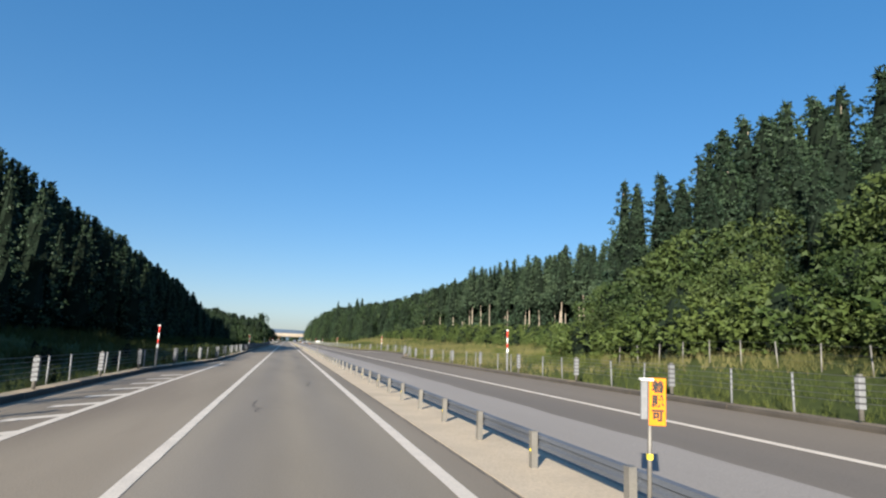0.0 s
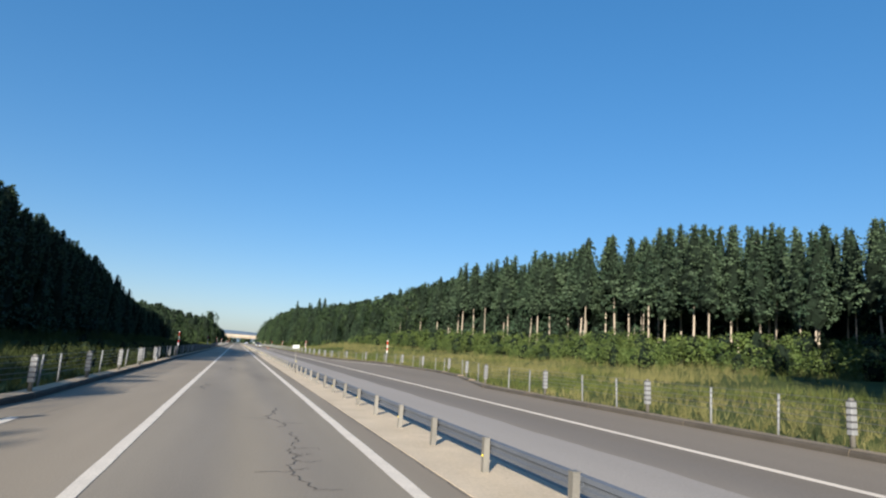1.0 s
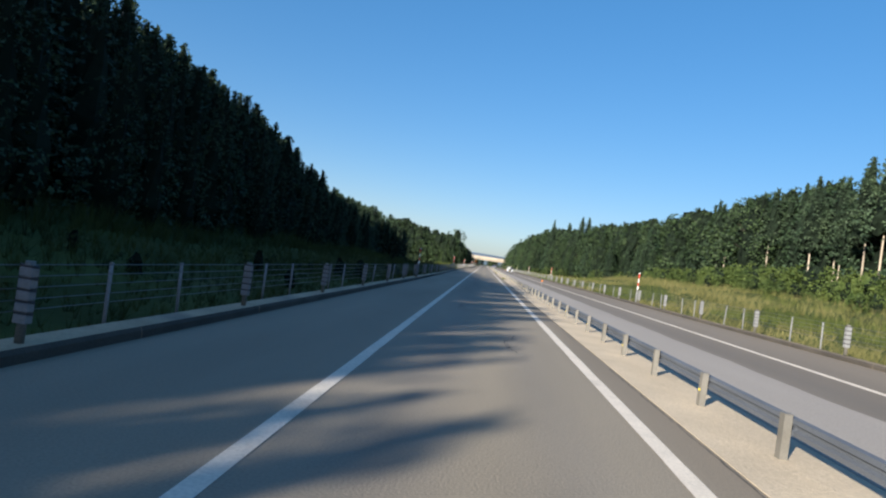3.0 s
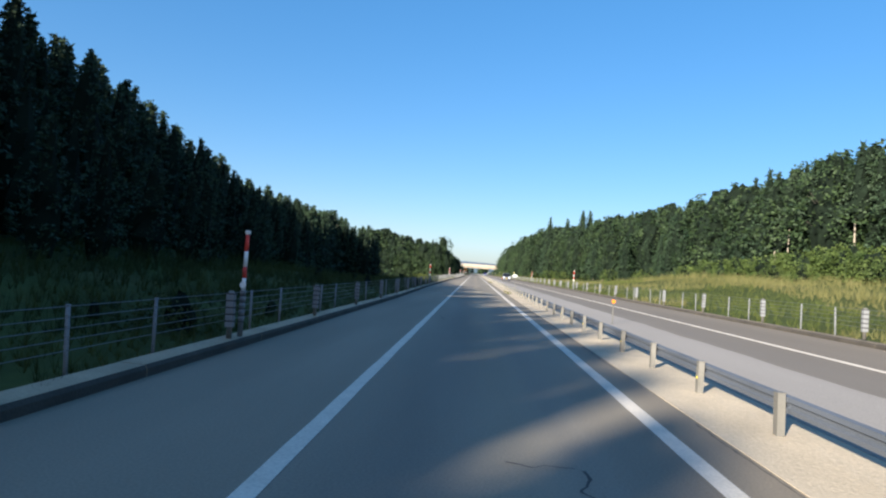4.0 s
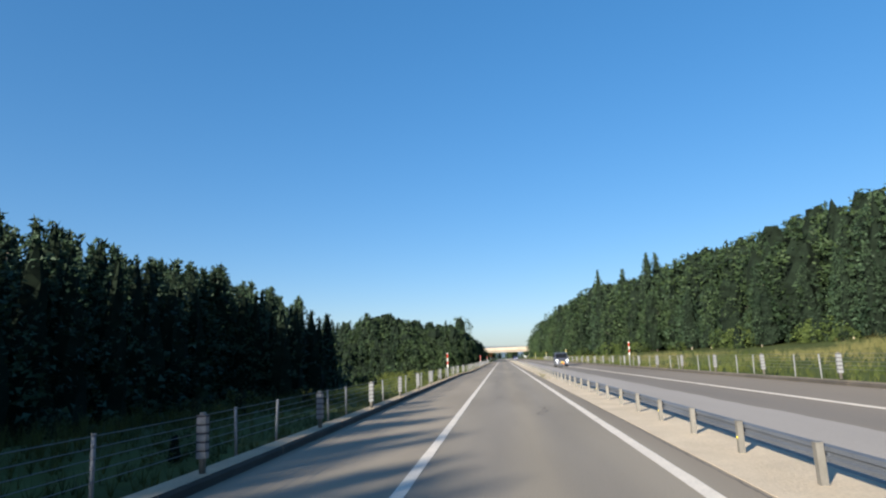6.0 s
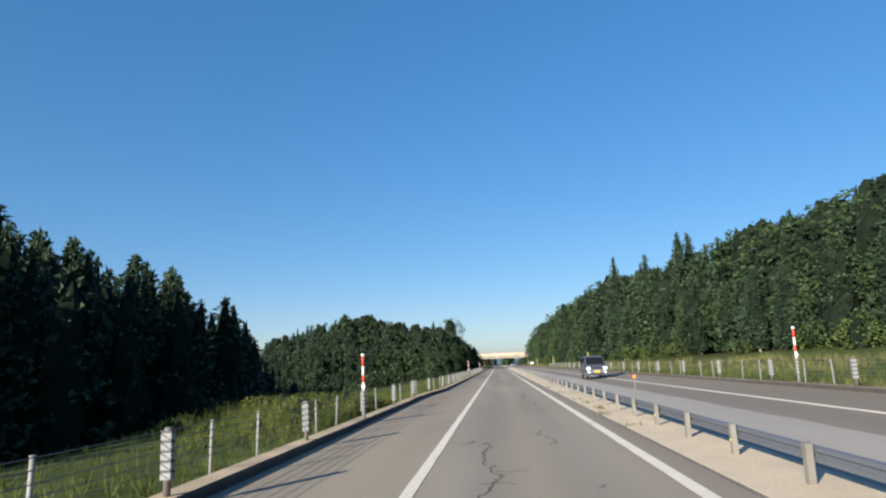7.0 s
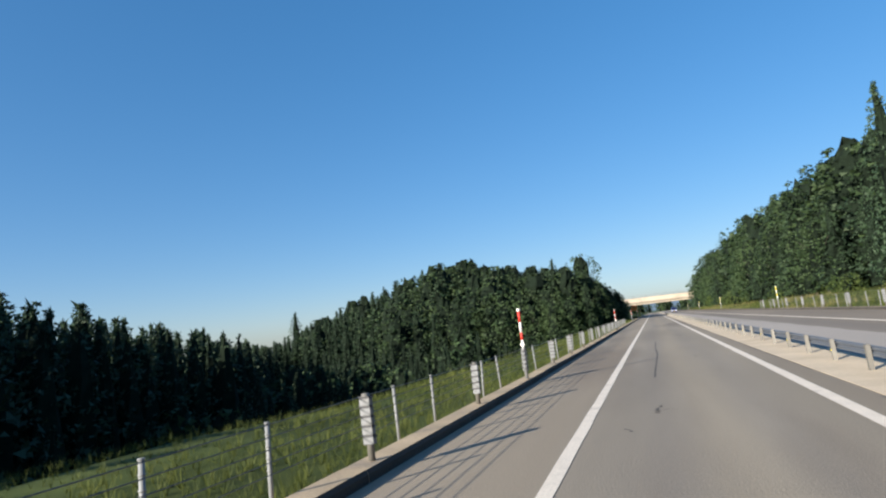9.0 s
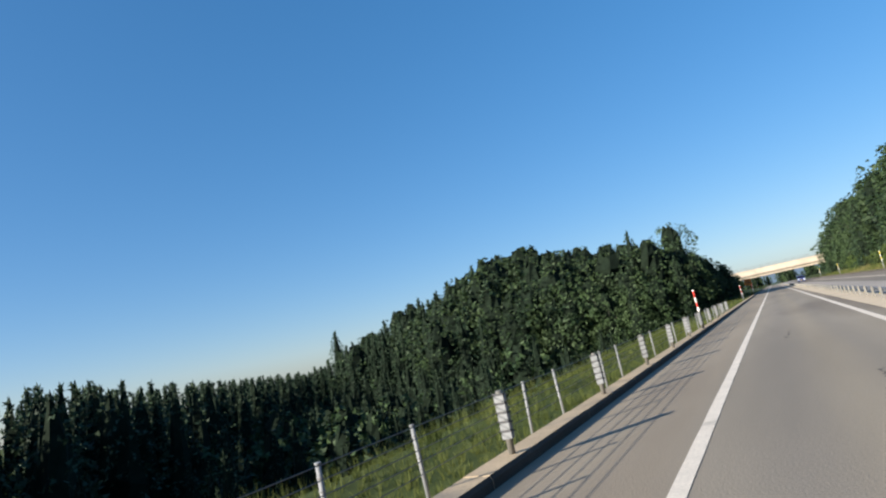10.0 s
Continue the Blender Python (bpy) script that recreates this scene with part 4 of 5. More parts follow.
def lumpy_crown(gen, outline, z0, h, lumps, leaves, size, swell, rings, sides, flat=0.6, core=0.66, sprays=0.65):
    """Crown built from billows of foliage: leaf sprays lying on rounded lumps that stand round a lumpy inner body.
    outline: radius of the crown for a share of its height, 0 at the foot to 1 at the tip."""
    u = ((np.arange(lumps) + gen.uniform(0, 1, lumps)) / lumps) ** 0.92
    az = np.arange(lumps) * 2.4 + gen.normal(0, 0.3, lumps)
    r = outline(u)
    ball = swell * (0.18 * outline(np.full(lumps, 0.3)) + 0.82 * r) * gen.uniform(0.6, 1.5, lumps)
    out = np.stack([np.cos(az), np.sin(az), np.zeros(lumps)], 1)
    c = out * (np.maximum(0, r - ball * 0.55) * gen.uniform(0.62, 1.25, lumps))[:, None]
    c[:, 2] = z0 + (h - z0) * u - ball * 0.5 * u
    n = lumps * leaves
    size = size * np.repeat(0.5 + 0.5 * r / r.max(), leaves)
    d = gen.normal(0, 1, (n, 3))
    d /= np.linalg.norm(d, axis=1)[:, None]
    o = np.repeat(out, leaves, 0) * 0.9 + np.array([0, 0, 0.35])
    d = np.where(((d * o).sum(1) < -0.1)[:, None], -d, d)
    p = np.repeat(c, leaves, 0) + d * (np.repeat(ball, leaves) * gen.uniform(0.72, 1.12, n))[:, None] * np.array([1, 1, flat])
    # sprays that point outwards and droop a little, between leaves that lie on the billow
    way = d * 0.6 + np.repeat(out, leaves, 0) * 0.25 + gen.normal(0, 0.42, (n, 3)) + np.array([0, 0, -0.12])
    way /= np.linalg.norm(way, axis=1)[:, None]
    side = np.cross(way, gen.normal(0, 1, (n, 3)))
    side /= np.linalg.norm(side, axis=1)[:, None] + 1e-9
    w = (size * gen.uniform(0.4, 0.8, n))[:, None]
    spray = np.stack([p - side * w, p + side * w, p + way * (size * gen.uniform(1.0, 2.1, n))[:, None]], 1)
    nn = d + gen.normal(0, 0.5, (n, 3))
    t1 = np.cross(nn, gen.normal(0, 1, (n, 3)))
    t1 /= np.linalg.norm(t1, axis=1)[:, None] + 1e-9
    t2 = np.cross(nn, t1)
    t2 /= np.linalg.norm(t2, axis=1)[:, None] + 1e-9
    a0 = gen.uniform(0, 6.28, n)
    tri = []
    for k in range(3):
        a = a0 + k * 2.094 + gen.uniform(-0.45, 0.45, n)
        q = (size * gen.uniform(0.55, 1.25, n))[:, None]
        tri.append(p + t1 * np.cos(a)[:, None] * q + t2 * np.sin(a)[:, None] * q)
    co = np.where((gen.uniform(0, 1, n) < sprays)[:, None, None], spray, np.stack(tri, 1))
    # inner body, in loose faces so that each has its own tint
    v = np.linspace(0.02, 0.97, rings)
    a = np.linspace(0, 2 * np.pi, sides, endpoint=False)
    rr = outline(v)[:, None] * core * gen.uniform(0.72, 1.12, (rings, sides))
    zz = z0 + (h - z0) * v[:, None] + gen.uniform(-0.3, 0.3, (rings, sides)) * h / rings
    aa = a[None, :] + 0.4 * np.arange(rings)[:, None]
    g = np.stack([rr * np.cos(aa), rr * np.sin(aa), zz], 2)
    i0, k0 = np.meshgrid(np.arange(rings - 1), np.arange(sides), indexing="ij")
    k1 = (k0 + 1) % sides
    body = np.concatenate([np.stack([g[i0, k0], g[i0, k1], g[i0 + 1, k1]], 2).reshape(-1, 3, 3),
                           np.stack([g[i0, k0], g[i0 + 1, k1], g[i0 + 1, k0]], 2).reshape(-1, 3, 3)])
    co, body = co.reshape(-1, 3), body.reshape(-1, 3)
    co[:, 2], body[:, 2] = np.maximum(co[:, 2], 0.03), np.maximum(body[:, 2], 0.03)
    return co, body


def cedar_arrays(seed, h=15.0, radius=2.3, bare=0.06, lumps=46, leaves=24, size=0.34, rings=10, sides=8):
    """Crown of a cedar: a pointed column of billowing sprays with a slim leader."""
    gen = np.random.default_rng(seed)
    ph = gen.uniform(0, 6.28)

    def outline(v):
        return radius * np.minimum(1, 0.5 + v / 0.16) * np.maximum(0.02, 1 - v) ** 0.74 * (1 + 0.08 * np.sin(v * 17 + ph))

    co, body = lumpy_crown(gen, outline, h * bare, h - 0.35, lumps, leaves, size, 0.30, rings, sides, 0.6, 0.52, 0.5)
    top = np.array([[0, 0, h - 0.9 - 0.22 * i] for i in range(5)])
    c3, t3 = tufts(top, np.tile([0, 0, 1.0], (5, 1)), np.full(5, 0.8), np.full(5, 0.26), 3, 0.28, gen)
    co = np.concatenate([co, c3, body])
    return co, np.arange(len(co)).reshape(-1, 3), len(body) // 3


def broad_arrays(seed, h=10.0, radius=3.4, lumps=26, leaves=40, size=0.3, low=0.1, rings=7, sides=8, core=0.5):
    """Crown of a broadleaved tree or shrub: rounded leafy billows on a domed shape."""
    gen = np.random.default_rng(seed)
    ph = gen.uniform(0, 6.28)

    def outline(v):
        return radius * np.sqrt(np.maximum(0.03, 1 - ((v - 0.4) / 0.62) ** 2)) * (1 + 0.12 * np.sin(v * 11 + ph))

    co, body = lumpy_crown(gen, outline, h * low, h * 0.96, lumps, leaves, size, 0.36, rings, sides, 0.75, core, 0.4)
    co = np.concatenate([co, body])
    return co, np.arange(len(co)).reshape(-1, 3), len(body) // 3


def trunk_mesh(name, h, r, mat, limbs=0, seed=0):
    g = random.Random(seed)
    bm = bmesh.new()
    pts = [Vector((0, 0, -0.6))]
    for i in range(1, 5):
        pts.append(Vector((g.uniform(-0.06, 0.06) * i, g.uniform(-0.06, 0.06) * i, h * i / 4)))
    for i in range(4):
        tube(bm, pts[i], pts[i + 1], r * (1 - i * 0.21), r * (1 - (i + 1) * 0.21), n=7, caps=False)
    for i in range(limbs):
        a = g.uniform(0, 6.28)
        z = h * g.uniform(0.35, 0.8)
        ln = h * g.uniform(0.25, 0.4)
        tube(bm, (0, 0, z), (ln * 0.7 * math.cos(a), ln * 0.7 * math.sin(a), z + ln * 0.75), r * 0.45, r * 0.12, n=5, caps=False)
    return mesh_of(bm, name, mat)


def shade_index(faces, inner):
    """Material slots of a crown: leaves first, then the inner body coloured as shade."""
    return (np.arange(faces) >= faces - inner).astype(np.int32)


class Kind:
    """A tree to be repeated: crown and trunk, built once at its own height."""

    def __init__(self, name, label, category, group, crown, mat, trunk=None, h=15.0):
        self.h = h
        self.name, self.label, self.category, self.group, self.trunk = name, label, category, group, trunk
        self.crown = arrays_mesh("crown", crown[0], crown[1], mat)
        self.crown.materials.append(CROWN_SHADE)
        self.crown.polygons.foreach_set("material_index", shade_index(len(crown[1]), crown[2]))

    def put(self, x, y, z, h, turn, lean=(0, 0), wide=1.0):
        s = h / self.h
        ob = empty(self.name, self.label, self.category, self.group)
        ob.matrix_basis = pose(x, y, z, lean[0], lean[1], turn) @ Matrix.Diagonal((s * wide, s * wide, s, 1))
        part("crown", self.crown, None, ob)
        if self.trunk:
            part("trunk", self.trunk, None, ob)
        return ob


def kinds(n, name, label, category, group, make, mat, trunk, h):
    return [Kind(name, label, category, group, make(i), mat, trunk(i) if trunk else None, h) for i in range(n)]


cedars = kinds(6, "cedar_tree", "tall dark green cedar at the edge of the wood", "tree", "cedars of the roadside woods",
               lambda i: cedar_arrays(20 + i, 15, 2.6 + 0.2 * i, 0.03, 92, 23, 0.2), CEDAR, lambda i: trunk_mesh("trunk", 13.5, 0.17, BARK, 0, i), 15.0)
tall_cedars = kinds(6, "cedar_tree", "tall cedar in sunlit grey-green with a long bare pale trunk", "tree", "cedars with bare trunks",
                    lambda i: cedar_arrays(40 + i, 18, 2.1 + 0.3 * (i % 3), (0.30, 0.42, 0.36, 0.48, 0.33, 0.40)[i], (72, 56, 70, 50, 66, 60)[i], 22, 0.20), CEDAR_SUNLIT, lambda i: trunk_mesh("trunk", 16, 0.125, BARK, 0, 10 + i), 18.0)
broads = kinds(5, "broadleaf_tree", "leafy round-topped tree at the edge of the wood", "tree", "broadleaved trees",
               lambda i: broad_arrays(60 + i, 11, 3.4 + 0.2 * i, 44, 44, 0.28, 0.04), BROAD, lambda i: trunk_mesh("trunk", 8, 0.2, BARK_GREY, 5, 30 + i), 11.0)
grove_broads = kinds(4, "broadleaf_tree", "bright green leafy tree on the sunny bank", "tree", "broadleaved trees",
                     lambda i: broad_arrays(170 + i, 8, 3.0 + 0.2 * i, 52, 90, 0.20, 0.02, 8, 8, 0.42), GROVE, lambda i: trunk_mesh("trunk", 5.5, 0.14, BARK_GREY, 5, 140 + i), 8.0)
tall_broads = kinds(4, "broadleaf_tree", "tall leafy tree with a rounded crown in the wood", "tree", "broadleaved trees",
                    lambda i: broad_arrays(160 + i, 18, 4.0 + 0.3 * i, 50, 38, 0.30, 0.06), BROAD, lambda i: trunk_mesh("trunk", 13, 0.22, BARK_GREY, 6, 130 + i), 18.0)
shrubs = kinds(4, "shrub", "dense light green shrub in front of the wood", "shrub", "shrubs on the banks",
               lambda i: broad_arrays(80 + i, 3.2, 2.2, 24, 34, 0.17, 0.0, 5, 6, 0.35), BUSH, lambda i: trunk_mesh("stem", 2.2, 0.05, BARK_GREY, 4, 50 + i), 3.2)
herbs = kinds(4, "weed_clump", "leafy green weeds growing on the verge", "weeds", "weed clumps on the verge",
              lambda i: broad_arrays(90 + i, 1.2, 1.0, 14, 40, 0.06, 0.0, 4, 5, 0.25), VERGE_SHADED, lambda i: trunk_mesh("stem", 0.9, 0.02, BARK_GREY, 4, 70 + i), 1.2)
mid_cedars = [cedar_arrays(100 + i, 15, 3.0 + 0.25 * i, 0.03, 62, 16, 0.25, 7, 6) for i in range(5)]
far_cedars = [cedar_arrays(110 + i, 15, 3.2 + 0.2 * i, 0.03, 38, 7, 0.38, 5, 5) for i in range(5)]
mid_broads = [broad_arrays(120 + i, 18, 4.2 + 0.2 * i, 36, 23, 0.38, 0.03) for i in range(5)]
far_broads = [broad_arrays(130 + i, 11, 4.0, 18, 12, 0.70, 0.04, 6, 7) for i in range(4)]


def woods(name, label, spots, shapes, height, mat, widths=(0.8, 1.3)):
    """Many far trees as one mesh."""
    cs, ts, ms, n = [], [], [], 0
    for x, y, z, h in spots:
        c, t, inner = shapes[rng.integers(len(shapes))]
        a = rng.uniform(0, 6.28)
        s = h / height
        rot = np.array([[math.cos(a), -math.sin(a), 0], [math.sin(a), math.cos(a), 0], [0, 0, 1]])
        w = rng.uniform(*widths)
        cs.append((c * [s * w, s * w, s]) @ rot.T + [x, y, z])
        ts.append(t + n)
        ms.append(shade_index(len(t), inner))
        n += len(c)
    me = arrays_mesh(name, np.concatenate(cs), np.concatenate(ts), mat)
    me.materials.append(CROWN_SHADE)
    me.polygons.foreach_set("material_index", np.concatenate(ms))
    return tagged(new(name, me), label, "woods", kind="stuff")


# left hill: height of its skyline along a ridge of trees 28 m from the road
RIDGE = 28.0
ridge_top = curve([-60, 26, 34, 41, 66, 90, 104, 113, 125, 140, 150, 160, 168, 176, 185, 198, 212, 225, 236, 244],
                  [12.0, 12.0, 13.0, 16.6, 18.8, 18.2, 17.8, 17.8, 17.2, 16.3, 15.4, 14.8, 13.0, 12.0, 11.2, 11.0, 11.2, 11.3, 11.4, 11.4])
edge_left = curve([-60, 30, 44, 62, 140, 165, 176, 215, 228], [-21.0, -21.0, -21.5, -15.5, -15.5, -17, -22, -25, -28])


early_top = curve([-60, 25, 30, 34, 44, 50], [11.0, 11.0, 10.4, 7.8, 7.8, 12.0])       # unseen trees, low enough to leave the lane in the sun


def left_limit(x, y):
    """Height under the ridge's skyline for a tree at x, y, seen from the road up to 75 m before it."""
    f = abs(x) / RIDGE
    if y < 50:
        return early_top(y) * (abs(x) / 22) ** 0.6
    if f >= 1:
        return 1.56 + (ridge_top(y) - 1.56) * f
    return min(1.56 + (ridge_top(y + back * (1 / f - 1)) - 1.56) * f for back in (18, 30, 42, 54, 66))


def plant(kinds_, x, y, top, wide=1.0, least=3.0):
    z = ground_z(x, y) - 0.12
    h = max(least, top - z)
    k = kinds_[rnd.randrange(len(kinds_))]
    return k.put(x, y, z, h, rnd.uniform(0, 360), (jit(2), jit(2)), wide * rnd.uniform(0.85, 1.25))


mid_c, mid_b, deep_c, deep_b = [], [], [], []


def fill(spots, x, y, top, least=5.0):
    z = ground_z(x, y)
    spots.append((x, y, z - 0.1, max(least, top - z)))


y = -24.0
while y < 224:
    x = edge_left(y)
    while x > -RIDGE + 1.5:
        xx, yy = x + jit(1.0), y + jit(1.3)
        top = left_limit(xx, yy) * (0.96 - abs(rnd.gauss(0, 0.06)))
        if x == edge_left(y) and 40 < y < 205:
            fill(mid_c, xx, yy, top)
        else:
            fill(deep_c, xx, yy, top)
        x -= 3.3
    y += 3.2
# unseen leafy trees added at the foot of the first slope, to shade the verge
for i in range(9):
    plant(tall_broads, -22 + jit(0.8), 5.5 + 2.9 * i, 11.2 + jit(0.6), 0.9)
y = -24.0
while y < 224:
    # two more rows out of view for 5 < y < 130, closing gaps in the shade
    for row in range(5 if 5 < y < 130 else 3):
        xx, yy = -RIDGE - row * 2.8 + jit(1.0), y + jit(1.0)
        top = left_limit(xx, yy) * (1.03 - abs(rnd.gauss(0, 0.045 if yy < 168 else 0.09))) * ((1, 0.99, 1.01, 1.02, 1.02) if y < 80 else (1, 0.99, 0.95, 0.86, 0.84))[row]
        if row == 0 and 38 < y < 225:
            plant(cedars, xx, yy, top, 1.25)
        else:
            fill(mid_c if row < 1 or (row < 2 and 130 < y) else deep_c, xx, yy, top)
    y += 2.4

# unseen trees added on the hillside behind, to shade the left wood
for i in range(150):
    xx, yy = rnd.uniform(-88, -50), rnd.uniform(30, 172)
    z = ground_z(xx, yy)
    fill(deep_c, xx, yy, min(z + rnd.uniform(11, 15), left_limit(xx, yy) * 0.93))

# the near wood ends in a tall corner
corner = curve([118, 125, 135, 146, 153, 160, 168], [14.2, 14.0, 13.4, 13.2, 12.3, 11.2, 10.0])
y = 118.0
while y < 168.5:
    plant(cedars, -24 + jit(0.7), y + jit(0.7), corner(y) * (1.05 - abs(rnd.gauss(0, 0.05))), 1.2)
    for x, s in ((-21.2, 0.84), (-26.6, 1.08)):
        fill(mid_c, x + jit(0.7), y + jit(0.7), (1.56 + (corner(y) - 1.56) * s) * rnd.uniform(0.94, 1.02))
    y += 2.3

# the wood across the valley, left: a crest of trees that draws away from the road and comes down
crest_x = curve([215, 240, 249, 257, 270, 282, 294, 306, 315, 345, 400], [-28, -28, -30.7, -33.4, -37.6, -41.4, -45, -49, -54, -74, -105])
crest_top = curve([215, 225, 240, 249, 257, 270, 282, 294, 306, 315, 345, 400], [11.0, 11.3, 11.4, 11.3, 10.4, 9.4, 7.7, 6.9, 6.2, 6.0, 5.0, 4.6])
y = 224.0
while y < 400:
    for row in range(6):
        yy = y + jit(1.9)
        r = crest_x(yy)
        x = r + 6.4 - 3.2 * row + jit(1.5)
        top = 1.56 + (crest_top(yy) - 1.56) * (0.62, 0.82, 1, 1.06, 1.12, 1.18)[row]
        top *= 1.07 - abs(rnd.gauss(0, 0.09 if y < 285 else 0.16))
        if row == 2 and y < 300:
            plant(cedars, x, yy, top, 1.2)
        else:
            fill(mid_c if row in (1, 2, 3) else deep_c, x, yy, top)
    y += 2.8 if y < 290 else 3.6
# low trees on the valley floor
for i in range(480):
    yy = rnd.uniform(190, 390)
    x = -17.5 - 56 * rnd.random() ** 1.1
    if x < crest_x(yy) - 3:
        continue
    near = ease(-32, -17, x)
    fill(deep_c if rnd.random() < 0.85 or x > -26 else deep_b, x, yy, rnd.uniform(-3.2, -0.2) - 1.8 * near + max(0, (yy - 345) * 0.10) * (1 - near), 2.5)

# wooded knoll ahead on the left: front from the valley to the road, then along the road to the bridge
front = [(-112, 398), (-94, 388), (-75, 382), (-48, 377), (-30, 381), (-14, 388), (-11.5, 400), (-11, 430), (-10.5, 482)]
crest = [(4, 9), (11, 17.0), (17.0, 20.2), (20.2, 20.0), (19.6, 16.2), (15.6, 15.4), (15.4, 13.5), (13.5, 9)]
for k, ((xa, ya), (xb, yb), (ta, tb)) in enumerate(zip(front, front[1:], crest)):
    n = int(math.hypot(xb - xa, yb - ya) / 3.5)
    along = Vector((xb - xa, yb - ya)).normalized()
    inn = Vector((-along.y, along.x))
    hill = k < 5                        # the broad face towards the valley; the rest runs along the road
    for i in range(n):
        f = i / n
        for row in range(8 if hill else 5):
            depth = row * (4.6 if hill else 3.5) - 3
            x = xa + (xb - xa) * f + inn.x * depth + jit(1.8)
            yy = ya + (yb - ya) * f + inn.y * depth + jit(1.4)
            if x > kerb_left(yy) - 6.0:
                continue
            share = (0.36, 0.52, 0.64, 0.74, 0.84, 0.92, 0.98, 1.0)[row] if hill else (0.38, 0.64, 0.85, 0.98, 1.0)[row]
            top = (ta + (tb - ta) * f) * share * rnd.uniform(0.84, 1.06)
            leafy = rnd.random() < (0.85 if x > -34 else 0.6 if x > -62 else 0.2)
            if row < 2 and x > -34 and leafy:
                plant(broads, x, yy, top, 0.85)
            else:
                fill(mid_b if leafy else mid_c if row < 6 else deep_c, x, yy, top)

plant(tall_broads, -17, 421, 19.4, 0.9)
plant(tall_broads, -55, 414, 22.0, 0.8)
plant(cedars, -88, 392, 12.0, 0.9)
# right side: grove near the start
grove_top = curve([-8, 18, 26, 34, 42, 50], [12.6, 13.8, 15.8, 18.4, 19.4, 19.4])
for i in range(58):
    x, yy = 24 + 22 * rnd.random() ** 1.3, rnd.uniform(-8, 42) if i < 46 else rnd.uniform(36, 42)
    lim = 1.56 + (grove_top(yy) - 1.56) * x / 30.0
    plant(cedars, x, yy, min(27, lim) * (1 - abs(rnd.gauss(0, 0.1))), 1.15)
for i in range(36):
    x, yy = rnd.uniform(19, 26), rnd.uniform(-4, 40.5)
    plant(grove_broads, x, yy, ground_z(x, yy) + (3.2 + (x - 18.5) * 0.75) * rnd.uniform(0.7, 1.0), 0.95)
for i in range(30):
    x, yy = rnd.uniform(17, 22), rnd.uniform(2, 42)
    plant(shrubs, x, yy, ground_z(x, yy) + rnd.uniform(1.5, 3.0), 1.2, 1.2)

edge_right = curve([40, 60, 140, 170, 200, 225, 250, 290, 320, 345, 380, 430, 490], [62, 60, 58, 52, 46, 40, 34, 30.5, 26, 21.5, 18.5, 16.5, 15.5])
top_right = curve([40, 70, 85, 100, 125, 165, 185, 210, 240, 255, 282, 304, 340, 372, 433, 490],
                  [18, 19.5, 21.5, 24, 26.2, 26.3, 24.6, 22.0, 19.8, 19.6, 19.6, 20.4, 21.0, 21.2, 21, 19])
y = 54.0
while y < 488:
    e = edge_right(y)
    tall = y < 215
    for row in range(5):
        x, yy = e + row * 3.6 + jit(1.7), y + jit(1.9)
        if tall:
            top = (top_right(yy) + row * 0.25) * (0.93, 0.97, 0.98, 1.0, 1.0)[row] * (1.04 - abs(rnd.gauss(0, 0.09)))
        else:
            top = (top_right(yy) + row * 0.25) * (0.62, 0.86, 1.0, 1.03, 1.05)[row] * (1.04 - abs(rnd.gauss(0, 0.12)))
        # broadleaved trees mix in, most of them on top of the hill and towards the bridge
        leafy = rnd.random() < (0.0 if yy < 190 else (0.15, 0.3, 0.6, 0.75, 0.75)[row] if yy < 285 else 0.3 if yy < 330 else 0.55)
        if row < (2 if yy < 140 else 1):
            if tall and row == 0 and rnd.random() < 0.25:
                continue
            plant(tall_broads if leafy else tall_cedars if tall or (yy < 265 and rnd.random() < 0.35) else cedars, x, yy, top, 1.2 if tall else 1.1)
        else:
            fill(mid_b if leafy else mid_c if row < 3 else deep_c, x, yy, top)
    y += 3.5 if y < 215 else 3.7 if y < 330 else 4.4
# a few pointed cedars stand over the right wood
for x, yy, top in ((33.5, 309, 24.2), (36.0, 312.5, 24.6), (30.0, 322, 22.6), (25.5, 327, 23.4)):
    plant(cedars, x, yy, top, 0.8)
# shrubs and young trees in front of the right wood
for i in range(164):
    yy = rnd.uniform(58, 212) if i < 134 else rnd.uniform(212, 440)
    e = edge_right(yy)
    depth = 20 if yy < 200 else 4
    f = rnd.random()
    x = e - 0.5 - depth * f
    if x < 14.5:
        continue
    h = (4.6 - 2.4 * f) * rnd.uniform(0.7, 1.15) if yy < 212 else rnd.uniform(1.4, 3.4)
    plant(shrubs, x, yy, ground_z(x, yy) + h, rnd.uniform(0.9, 1.3), 1.2)

# woods beyond the bridge and on the skyline
far_b = []
for i in range(130):
    x = rnd.uniform(-110, 110)
    yy = rnd.uniform(500, 680)
    if abs(x - 2) < 17:
        continue
    far_b.append((x, yy, ground_z(x, yy), rnd.uniform(6, 9) + 9 * ease(0, 30, x)))
for i in range(26):
    far_b.append((rnd.uniform(-30, 34), rnd.uniform(703, 725), 0.0, rnd.uniform(6.5, 9.5)))
woods("cedar_woods", "dense dark cedars in the roadside woods", mid_c, mid_cedars, 15.0, CEDAR)
woods("leafy_woods", "dense broadleaved trees in the woods", mid_b, mid_broads, 18.0, BROAD, (0.95, 1.55))
woods("deep_woods", "dark cedars deep in the roadside woods", deep_c, far_cedars, 15.0, CEDAR_SHADED)
woods("deep_leafy_woods", "broadleaved trees deep in the woods", deep_b, far_broads, 11.0, BROAD)
woods("far_woods", "far trees beyond the bridge", far_b, far_broads, 11.0, BROAD)


